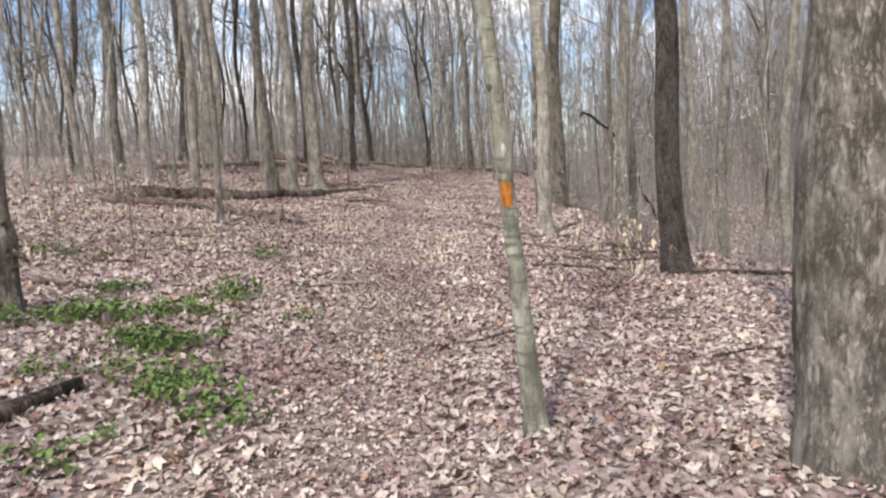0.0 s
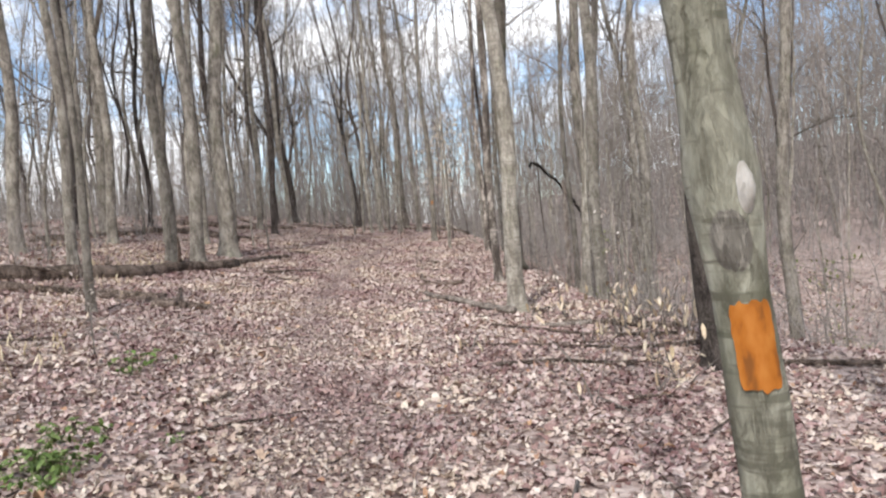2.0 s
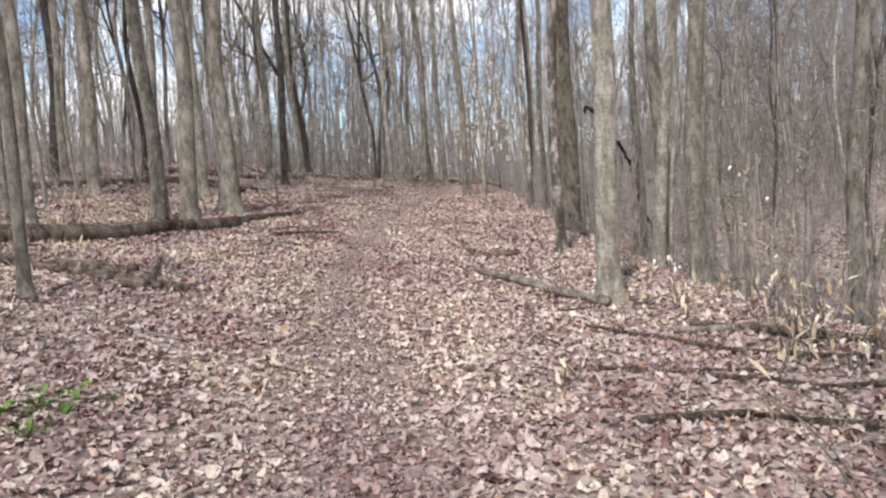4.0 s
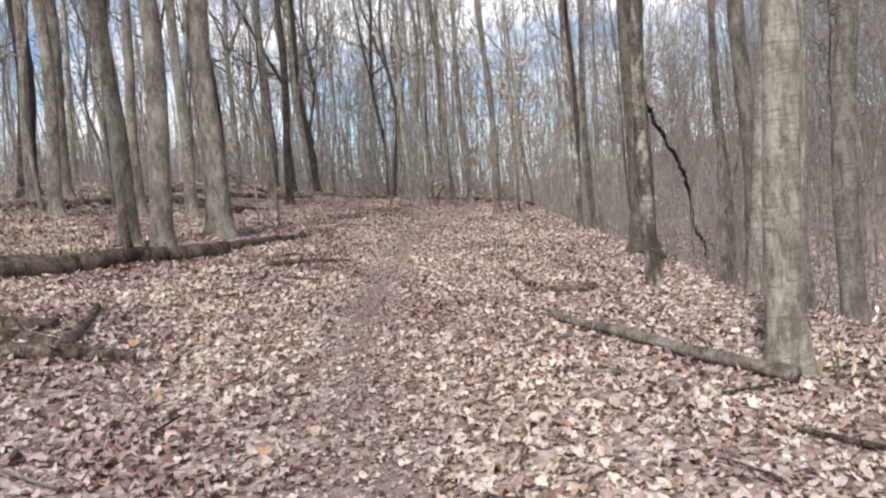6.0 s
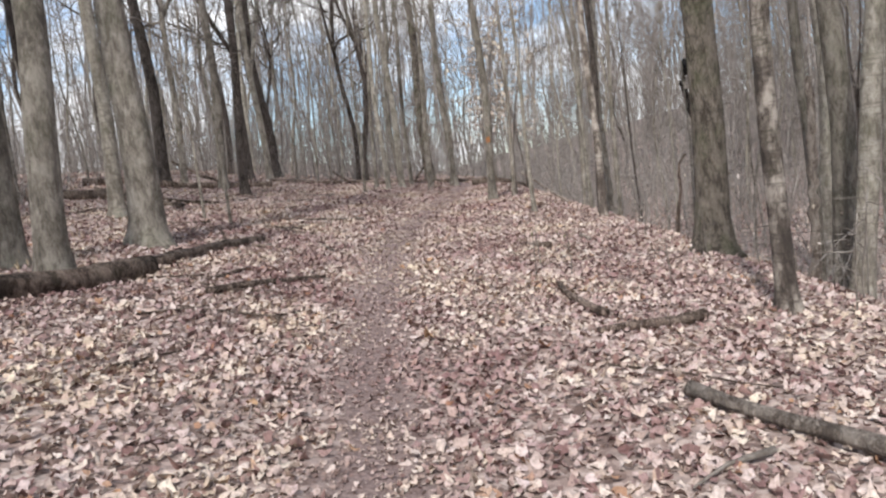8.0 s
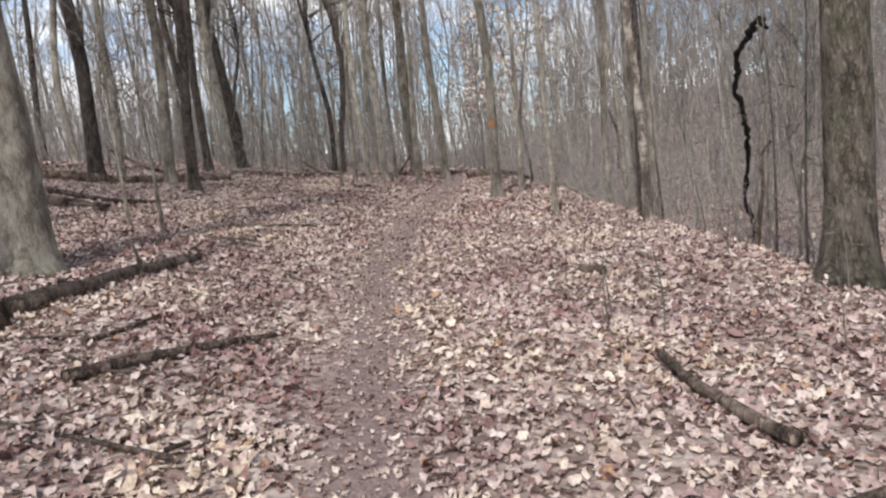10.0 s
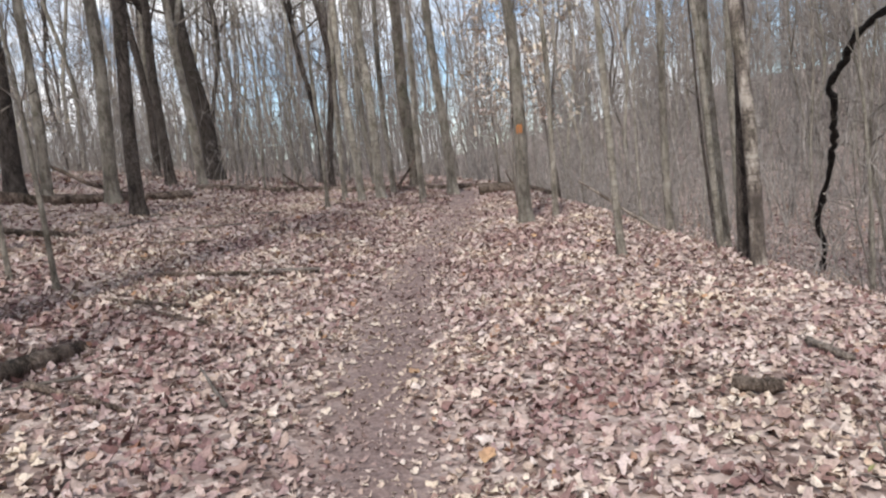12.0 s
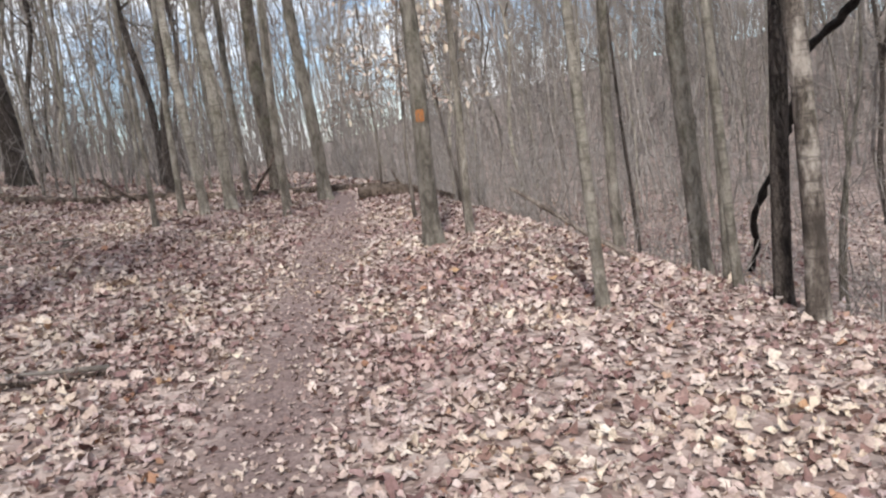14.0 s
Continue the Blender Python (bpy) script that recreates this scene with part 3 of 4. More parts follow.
tree(-2.95, 24.0, 0.026, (-0.03, 0), 4.5, "grey", low=0.3, count=8)
tree(-3.5, 36.0, 0.11, (-0.04, 0), 17, "grey", split=0.2, count=20, low=0.18)


paint_blaze(second, line, girth, 1.33, 0.12, 0.08, radians(-112), "faded orange trail-marking paint", FADED)


# the wood around them: a few kinds, each set out many times
def set_out(proto, spots):
    for k, m in enumerate(spots):
        if k == 0:
            proto.matrix_basis = m
        else:
            copy_thing(proto, m)


rng = random.Random(77)
protos = [tree(60 + 3 * k, -60, 0.036 + 0.015 * (k % 5), (rng.gauss(0, 0.035), rng.gauss(0, 0.035)), 14 + 1.1 * (k % 6), ("grey", "grey", "pale", "grey", "dark")[k % 5],
               low=0.22 + 0.03 * (k % 4), count=17, twigs=3, fork=5, seed=500 + k, sway=0.30, split=(0, 0.35, 0, 0.45, 0.28)[k % 5])[0] for k in range(10)]
thin = [tree(60 + 3 * k, -70, 0.018 + 0.006 * k, (rng.gauss(0, 0.05), rng.gauss(0, 0.05)), 5.5 + 1.1 * k, ("grey", "pale", "grey", "pale", "grey")[k],
             low=0.18, count=13, twigs=3, fork=4, seed=600 + k, sway=0.3, flare=0.4)[0] for k in range(5)]
taken = [(o.location.x, o.location.y) for o in bpy.data.objects if o.name.startswith("tree") and o.location.y > -50]


def find_spots(count, near, far, west, east, gap):
    """Free places in the wood ahead; west and east thin it out there."""
    found, tries = [], 0
    while len(found) < count and tries < 30000:
        tries += 1
        a, d = radians(rng.uniform(-47, 47)), rng.uniform(near, far)
        x, y = -0.5 + d * math.sin(a), 8 + d * math.cos(a)
        if y < 33.5 and -6.5 < x < 4.2:
            continue
        if (x < -0.2 * (y - 8) and rng.random() < west) or (x > 4 and rng.random() < east) or (4 < x < 12 and y < 42 and rng.random() < east):
            continue
        if abs(x - trail_x(y)) < 1.2 or any((x - p) ** 2 + (y - q) ** 2 < gap for p, q in taken):
            continue
        taken.append((x, y))
        found.append((x, y))
    return found


spots = find_spots(135, 9, 58, 0.55, 0.75, 1.4)
# a few more behind and beside the start
for x, y in ((-7, 2), (-5, -4), (4.5, -3), (6, 5), (-9, 8), (-6.5, 10.5), (8, 9), (2.5, -7), (-2.5, -9), (9, 2), (-11, 13), (-10, -2)):
    spots.append((x, y))
# unseen trees added behind the start to throw dappled shade on the ground
while len(spots) < 172:
    x, y = rng.uniform(-26, 14), rng.uniform(-30, 3)
    if abs(x) > 3.5 and all((x - p) ** 2 + (y - q) ** 2 > 3 for p, q in spots):
        spots.append((x, y))
slim = find_spots(140, 10, 46, 0.35, 0.5, 0.6)
for group, where in ((protos, spots), (thin, slim)):
    for k, proto in enumerate(group):
        set_out(proto, [Matrix.Translation((x, y, float(height(x, y)) - 0.08)) @ Matrix.Rotation(rng.uniform(0, 6.28), 4, "Z") @ Matrix.Diagonal((s, s, s * rng.uniform(0.9, 1.15), 1))
                        for x, y in where[k::len(group)] for s in (rng.uniform(0.75, 1.3),)])

# the far woods, past counting
rng = random.Random(901)
s, tw = Shape(), Shape()
for n in range(1800):
    if n < 1150:
        a, d = radians(rng.uniform(-60, 50)), 44 + 80 * rng.random() ** 1.2
        if a < -0.2 and rng.random() < 0.5:
            continue
        x, y = d * math.sin(a), 8 + d * math.cos(a)
        h, r = rng.uniform(12, 20), 0.03 + 0.08 * rng.random() ** 2
    else:
        x, y = 15 + 60 * rng.random(), rng.uniform(12, 100)
        h, r = rng.uniform(6, 20), 0.02 + 0.055 * rng.random() ** 2
    z = float(height(x, y))
    lx, ly, ph = rng.gauss(0, 0.07), rng.gauss(0, 0.07), rng.random() * 6
    P = lambda t: Vector((x + lx * t * h + 0.45 * math.sin(t * 6 + ph), y + ly * t * h, z - 0.2 + t * h))
    s.tube([P(t) for t in (0, 0.2, 0.4, 0.6, 0.8, 1)], [r, r * 0.86, r * 0.72, r * 0.56, r * 0.36, 0.015], 5, False, rng=rng)
    for _ in range(11):
        t = rng.uniform(0.12, 0.98)
        b0 = rng.random() * 6.28
        lp = limb_path(rng, P(t), Vector((math.cos(b0), math.sin(b0), rng.uniform(0.4, 2.2))), rng.uniform(1.2, 3.6) * (1.2 - 0.6 * t) * h / 15, 2, 0.2, 0.04)
        tw.spike(lp[0], lp[1], 0.026)
        tw.spike(lp[1], lp[2], 0.018)
        for _ in range(7):
            q = lp[rng.randint(0, 1)].lerp(lp[2], rng.random())
            tp = limb_path(rng, q, (lp[-1] - lp[0]).normalized() + Vector((rng.gauss(0, 0.7), rng.gauss(0, 0.7), rng.gauss(0.4, 0.5))), rng.uniform(0.6, 1.9), 1, 0.2, 0.02)
            tw.spike(tp[0], tp[1], 0.012)
# low thicket beyond the crest and across the ravine
for _ in range(2400):
    a, d = radians(rng.uniform(-55, 42)), rng.uniform(32, 85)
    x, y = d * math.sin(a), 8 + d * math.cos(a)
    z, h = float(height(x, y)), rng.uniform(1.5, 5.5)
    lx, ly = rng.gauss(0, 0.22), rng.gauss(0, 0.22)
    foot, mid, tip = (Vector((x + lx * q * h, y + ly * q * h, z - 0.1 + q * h)) for q in (0, 0.5, 1))
    tw.spike(foot, mid.lerp(tip, 0.6), 0.028)
    tw.spike(mid, tip, 0.016)
    for _ in range(9):
        q = foot.lerp(tip, rng.uniform(0.15, 0.9))
        tw.spike(q, q + Vector((rng.gauss(0, 0.7), rng.gauss(0, 0.7), rng.uniform(-0.1, 1.1))), 0.011)
# both meshes take the paler bark, which has the haze painted in
tagged(new("far_woods", s.mesh("far_woods", HAZETWIG)), "distant bare tree trunks of the woods, coloured pale as by haze", "woods", kind="stuff")
tagged(new("far_branches", tw.mesh("far_branches", HAZETWIG)), "distant bare branches and twigs of the woods", "woods", kind="stuff")

# ---- fallen wood ----
def fallen(name, line, r0, r1, mat, label, category, sides=10, stubs=3, lift=0.85, rough=0.26, group=""):
    """A fallen log or branch that lies along the ground, with broken stubs."""
    rng = random.Random(int(line[0][0] * 313 + line[0][1] * 71))
    pts = []
    for (x0, y0), (x1, y1) in zip(line, line[1:]):
        m = max(2, int(math.hypot(x1 - x0, y1 - y0) / 0.3))
        pts += [(x0 + (x1 - x0) * k / m, y0 + (y1 - y0) * k / m) for k in range(m)]
    pts.append(line[-1])
    n = len(pts)
    radii = [(r0 + (r1 - r0) * k / (n - 1)) * (1 + rng.uniform(-0.07, 0.07)) for k in range(n)]
    path = [Vector((x + rng.uniform(-1, 1) * r0 * 0.15, y + rng.uniform(-1, 1) * r0 * 0.15, float(height(x, y)) + r * lift + (0.022 if r0 < 0.06 else 0))) for (x, y), r in zip(pts, radii)]
    o = path[0].copy()
    path = [p - o for p in path]
    s = Shape()
    s.tube(path, radii, sides, True, rough, 0, rng)
    ob = new(name, s.mesh(name, mat))
    ob.location = o
    tagged(ob, label, category, group)
    for _ in range(stubs):
        k = rng.randint(1, n - 2)
        way = Vector((rng.gauss(0, 1), rng.gauss(0, 1), rng.uniform(0.3, 1.2)))
        t = Shape()
        ln = r0 * rng.uniform(2, 5)
        t.tube(limb_path(rng, path[k], way, ln, 3, 0.15, 0), [radii[k] * q for q in (0.35, 0.28, 0.2, 0.1)], 6, rng=rng)
        part("branch_stub", t, mat, ob)
    return ob


fallen("fallen_log", [(-6.3, 15.0), (-5.2, 15.8), (-4.4, 17.1), (-3.92, 18.1), (-3.4, 19.0), (-3.12, 19.7)], 0.165, 0.115, DEAD, "long curved fallen log with dark weathered bark on the leaves", "log", 14, 5, lift=0.6)
fallen("fallen_log", [(-3.15, 19.95), (-2.9, 20.7), (-2.62, 21.4), (-2.26, 22.25)], 0.085, 0.05, DEAD, "slimmer broken length of log beyond the long curved log", "log", 12, 2, lift=0.7)
fallen("fallen_branch", [(-2.3, 21.5), (-1.72, 21.1)], 0.025, 0.012, DEAD, "thin stick beside the end of the long log", "branch", 6, 0)
fallen("fallen_log", [(0.69, 15.3), (0.93, 14.72), (1.2, 14.22), (1.52, 13.7), (1.76, 13.1)], 0.04, 0.05, BARE, "weathered grey barkless log lying by a pale tree", "log", 10, 1, lift=0.95)
fallen("fallen_branch", [(2.25, 12.25), (2.7, 11.75), (3.4, 11.1)], 0.028, 0.04, DEAD, "long thin fallen branch across the leaves", "branch", 8, 2)
fallen("fallen_branch", [(1.3, 12.3), (2.2, 11.3), (3.1, 10.7)], 0.015, 0.022, DEAD, "thin dead branch lying in leaf litter", "branch", 7, 2)
fallen("fallen_log", [(-6.6, 28.3), (-4.9, 29.2), (-2.95, 30.9)], 0.10, 0.08, DEAD, "dark fallen log resting behind slender trees", "log", 10, 3)
fallen("fallen_branch", [(-6.0, 27.2), (-3.5, 26.4)], 0.05, 0.03, DEAD, "dark fallen branch on brown leaves", "branch", 8, 2)
fallen("fallen_log", [(-3.2, 33.2), (-1.0, 33.6), (2.0, 33.2), (3.6, 33.0)], 0.06, 0.045, DEAD, "long dark log across the crest of the rise", "log", 10, 4)
fallen("fallen_log", [(2.3, 31.6), (3.7, 31.2)], 0.085, 0.07, DEAD, "short dark log at the bend of the trail", "log", 10, 2)
fallen("fallen_branch", [(0.88, 18.38), (0.84, 17.86), (0.86, 17.5), (0.92, 17.2)], 0.03, 0.034, DEAD, "stout broken branch half sunk in leaves", "branch", 9, 1)
fallen("fallen_branch", [(0.66, 16.62), (1.02, 16.7), (1.55, 16.85)], 0.018, 0.035, DEAD, "short crooked dead branch on the leaves", "branch", 8, 1)
fallen("fallen_branch", [(-2.35, 18.5), (-1.79, 18.89), (-1.57, 19.08), (-1.32, 19.27)], 0.036, 0.018, DEAD, "crooked brown stick lying in leaf litter", "branch", 7, 1)
fallen("fallen_branch", [(-2.45, 19.2), (-2.31, 19.49), (-2.14, 19.88)], 0.022, 0.012, DEAD, "thin dark stick lying in leaf litter", "branch", 7, 1)
fallen("fallen_branch", [(-3.3, 13.7), (-2.5, 13.8)], 0.045, 0.03, DEAD, "grey broken branch on the leaves", "branch", 8, 2)
fallen("fallen_branch", [(-2.95, 13.75), (-3.25, 15.2)], 0.05, 0.03, DEAD, "grey broken branch on the leaves", "branch", 8, 1)
fallen("fallen_branch", [(-5.0, 14.7), (-3.0, 14.0)], 0.06, 0.035, DEAD, "fallen branch with dark bark beside a sapling", "branch", 8, 2)
fallen("fallen_log", [(-8.6, 22.6), (-6.6, 25.0)], 0.10, 0.08, DEAD, "dark log lying far back under the trees", "log", 9, 2)
fallen("fallen_log", [(-2.45, 3.05), (-2.3, 3.72), (-2.22, 4.35)], 0.075, 0.04, DEAD, "dark rotten log end beside green herbs", "log", 9, 1)
fallen("fallen_branch", [(-2.53, 4.73), (-2.21, 4.63), (-1.96, 4.44)], 0.014, 0.009, BARE, "pale thin stick among the leaves", "branch", 6, 1)
fallen("fallen_branch", [(2.2, 9.6), (1.6, 9.9), (0.9, 9.9)], 0.025, 0.015, DEAD, "dead branch at the foot of the dark tree", "branch", 7, 2)
fallen("fallen_branch", [(3.1, 9.2), (4.6, 8.5)], 0.03, 0.02, DEAD, "dead branch at the foot of the dark tree", "branch", 7, 2)

fallen("fallen_log", [(-7.4, 15.6), (-5.6, 16.6), (-4.7, 17.8)], 0.07, 0.05, DEAD, "thin dark log lying alongside the long curved log", "log", 10, 3, lift=0.4)
fallen("fallen_log", [(-6.4, 14.0), (-4.2, 14.6), (-3.3, 14.5)], 0.07, 0.045, DEAD, "dark fallen limb near the long log", "log", 9, 4)
fallen("fallen_log", [(-6.8, 25.6), (-5.2, 26.0), (-4.0, 25.7)], 0.09, 0.06, DEAD, "dark log among the trees beyond the long log", "log", 9, 3)
fallen("fallen_branch", [(1.4, 10.9), (2.4, 10.3), (3.6, 10.2)], 0.012, 0.017, DEAD, "thin dead branch lying in leaf litter", "branch", 7, 3)
fallen("fallen_branch", [(1.9, 12.0), (3.0, 11.9), (3.9, 12.4)], 0.022, 0.03, BARE, "pale thin fallen branch near dry weeds", "branch", 7, 3)
fallen("fallen_branch", [(-2.25, 24.5), (-1.5, 24.45), (-0.79, 24.52)], 0.016, 0.01, DEAD, "long thin stick beside the trail", "branch", 6, 1)
fallen("fallen_branch", [(-2.4, 23.4), (-1.79, 23.18)], 0.016, 0.01, DEAD, "thin stick lying in leaf litter", "branch", 6, 1)
fallen("wood_chunk", [(1.27, 20.86), (1.36, 20.78), (1.48, 20.75)], 0.045, 0.028, DEAD, "short rotten brown piece of wood in the leaves", "wood", 9, 1)
fallen("fallen_branch", [(2.03, 21.34), (2.06, 21.0)], 0.026, 0.02, BARE, "short broken grey stick on the leaves", "branch", 8, 1)
fallen("fallen_branch", [(-4.0, 7.23), (-3.37, 7.24)], 0.022, 0.014, DEAD, "dark stick lying behind green herbs", "branch", 7, 1)
fallen("fallen_branch", [(0.73, 11.15), (1.5, 10.9), (2.22, 10.72)], 0.011, 0.008, DEAD, "thin dead branch lying in leaf litter", "branch", 6, 2)
rng = random.Random(31)
for k in range(110):
    y = rng.uniform(3, 30)
    x = rng.uniform(-5.5, 3.2)
    if abs(x - trail_x(y)) < 0.55 or (x > -0.5 and y > 17):
        continue
    a, ln = rng.uniform(0, 6.28), rng.uniform(0.3, 1.1)
    bend = rng.gauss(0, 0.35)
    fallen("fallen_twig", [(x, y), (x + ln / 2 * math.cos(a), y + ln / 2 * math.sin(a)), (x + ln / 2 * (math.cos(a) + math.cos(a + bend)), y + ln / 2 * (math.sin(a) + math.sin(a + bend)))],
           rng.uniform(0.008, 0.016), 0.005, DEAD if k % 3 else TWIG, "small dead twig lying on the leaf litter", "twig", 5, 0, 1.2, group="fallen twigs")


def standing_snag(x, y, bends, r0, r1, mat, label, side=(0.86, -0.5), sides=9):
    """A dead stem that stands on the ground and bends along the given (out, up) steps."""
    rng = random.Random(int(x * 100))
    o = Vector((x, y, float(height(x, y)) - 0.05))
    pts = []
    for (a0, h0), (a1, h1) in zip(bends, bends[1:]):
        m = max(2, int(math.hypot(a1 - a0, h1 - h0) / 0.15))
        for k in range(m):
            t = k / m
            t = t * t * (3 - 2 * t) * 0.5 + t * 0.5
            pts.append(Vector((side[0] * (a0 + (a1 - a0) * t), side[1] * (a0 + (a1 - a0) * t), h0 + (h1 - h0) * t)))
    pts.append(Vector((side[0] * bends[-1][0], side[1] * bends[-1][0], bends[-1][1])))
    n = len(pts)
    pts = [q + Vector((rng.gauss(0, 0.3), rng.gauss(0, 0.3), 0)) * r0 for q in pts]
    s = Shape()
    s.tube(pts, [(r0 + (r1 - r0) * k / (n - 1)) * rng.uniform(0.78, 1.22) for k in range(n)], sides, True, 0.2, 0, rng)
    ob = new("dead_snag", s.mesh("dead_snag", mat))
    ob.location = o
    return tagged(ob, label, "snag")


arch = [Vector(q) for q in [(9.05, 31.08, -0.94), (8.61, 30.24, -0.15), (8.09, 29.63, 0.49), (7.7, 28.84, 1.21), (7.28, 28.03, 1.79), (6.95, 27.58, 2.16), (6.65, 27.1, 2.48), (6.31, 26.74, 2.73), (5.86, 25.82, 2.96), (5.35, 24.94, 3.14), (4.95, 23.98, 3.25), (4.52, 23.04, 3.3), (4.4, 22.76, 3.23), (4.34, 22.58, 3.11)]]
fine = []
for k in range(len(arch) - 1):
    q0, q1, q2, q3 = (arch[min(max(k + d, 0), len(arch) - 1)] for d in (-1, 0, 1, 2))
    for t in (0, 0.2, 0.4, 0.6, 0.8):
        fine.append(0.5 * (2 * q1 + (q2 - q0) * t + (2 * q0 - 5 * q1 + 4 * q2 - q3) * t * t + (3 * q1 - q0 - 3 * q2 + q3) * t ** 3))
rng = random.Random(8)
s = Shape()
o = Vector((arch[0].x, arch[0].y, float(height(arch[0].x, arch[0].y)) - 0.1))
knots = [(0.058 - 0.026 * k / len(fine)) * rng.uniform(0.68, 1.3) for k in range(len(fine))]
s.tube([o - o] + [q - o + Vector((rng.gauss(0, 0.015), rng.gauss(0, 0.015), 0)) for q in fine], [0.07] + knots, 9, True, 0.3, 0, rng)
ob = new("dead_snag", s.mesh("dead_snag", BLACKWOOD))
ob.location = o
tagged(ob, "twisted black dead vine stem arching over the slope", "snag")
standing_snag(3.74, 22.07, [(0, 0), (0.0, 0.3), (0.07, 0.55), (0.1, 1.1), (0.19, 1.24)], 0.03, 0.02, DEAD, "short crooked dead stump stem at the brow")
standing_snag(-2.73, 5.89, [(0, 0), (0.01, 0.08), (0.03, 0.15)], 0.05, 0.035, DEAD, "short dark rotten stub among green herbs")
standing_snag(4.42, 19.85, [(0, 0), (0.03, 1.2), (0.06, 2.55)], 0.065, 0.04, BARE, "pale broken dead stem with a splintered top")
standing_snag(6.55, 18.1, [(0, 0), (0.05, 1.2), (0.12, 2.5)], 0.035, 0.025, BARE, "thin pale broken dead stem")
standing_snag(3.3, 25.68, [(0, 0.03), (-0.5, 0.4), (-1.02, 0.8)], 0.024, 0.016, BARE, "pale dead pole leaning over the brow", (0.85, -0.52))
standing_snag(-3.95, 31.2, [(0, 0.05), (-0.7, 0.35), (-1.4, 0.8)], 0.038, 0.026, DEAD, "dark dead limb propped up among the trees", (1, 0.07))
standing_snag(-0.95, 33.0, [(0, 0.1), (-0.2, 0.25), (-0.5, 0.5)], 0.03, 0.02, DEAD, "short dark dead limb sticking up at the crest", (1, 0))
standing_snag(0.75, 32.9, [(0, 0), (0.3, 0.35), (0.62, 0.8)], 0.032, 0.022, DEAD, "dark broken limb propped against a tree", (1, 0))

# ---- undergrowth ----
rng = random.Random(404)
s = Shape()
for k in range(5200):
    zone = rng.random()
    if zone < 0.45:
        y = rng.uniform(10, 48)
        x = 3.7 + rng.expovariate(1 / 11.0) * (0.6 + y / 40)
    elif zone < 0.75:
        a, d = radians(rng.uniform(-45, 30)), rng.uniform(25, 55)
        x, y = d * math.sin(a), 8 + d * math.cos(a)
        if abs(x - 1) < 4.5 and y < 33.5:
            continue
    else:
        y = rng.uniform(10, 45)
        x = -6.0 - rng.expovariate(1 / 7.0)
    h = rng.uniform(0.3, 1.3) * (1 + 0.9 * rng.random() ** 3) * (1.5 if y > 33 else 1)
    o = Vector((x, y, float(height(x, y)) - 0.03))
    p = limb_path(rng, o, Vector((rng.gauss(0, 0.25), rng.gauss(0, 0.25), 1)), h, 4, 0.12, 0.03)
    s.tube(p, [0.008, 0.007, 0.006, 0.005, 0.003], 3, False, rng=rng)
    for _ in range(4):
        q = p[rng.randint(1, 4)]
        s.spike(q, limb_path(rng, q, Vector((rng.gauss(0, 0.8), rng.gauss(0, 0.8), 0.7)), h * rng.uniform(0.2, 0.5), 1, 0.2, 0.02)[1], 0.005)
# underbrush shares the haze-paled bark colour, near stems included
tagged(new("underbrush", s.mesh("underbrush", HAZETWIG)), "tangle of thin bare brown stems under the trees", "underbrush", kind="stuff")


def leaf_cards(rng, spots, size, long=1.4, droop=0.0):
    """Small folded leaves at the given places, as one array."""
    n = len(spots)
    rs = np.random.default_rng(rng.randint(0, 9999))
    base = np.array([(0, -0.5, 0), (0.32, -0.1, 0.1), (0.25, 0.3, 0.08), (0, 0.62, -0.05), (-0.25, 0.3, 0.08), (-0.32, -0.1, 0.1)])
    base[:, 1] *= long
    yaw, tx = rs.uniform(0, 6.283, n), rs.normal(droop, 0.6, n)
    sz = rs.uniform(0.7, 1.3, n) * size
    X = base[None, :, 0] * sz[:, None]
    Y, Z = base[None, :, 1] * sz[:, None], base[None, :, 2] * sz[:, None]
    Y, Z = Y * np.cos(tx)[:, None] - Z * np.sin(tx)[:, None], Y * np.sin(tx)[:, None] + Z * np.cos(tx)[:, None]
    X, Y = X * np.cos(yaw)[:, None] - Y * np.sin(yaw)[:, None], X * np.sin(yaw)[:, None] + Y * np.cos(yaw)[:, None]
    p = np.array(spots)
    return np.stack([X + p[:, :1], Y + p[:, 1:2], Z + p[:, 2:3]], -1)


CARD = [(0, 1, 2, 3), (0, 3, 4, 5)]


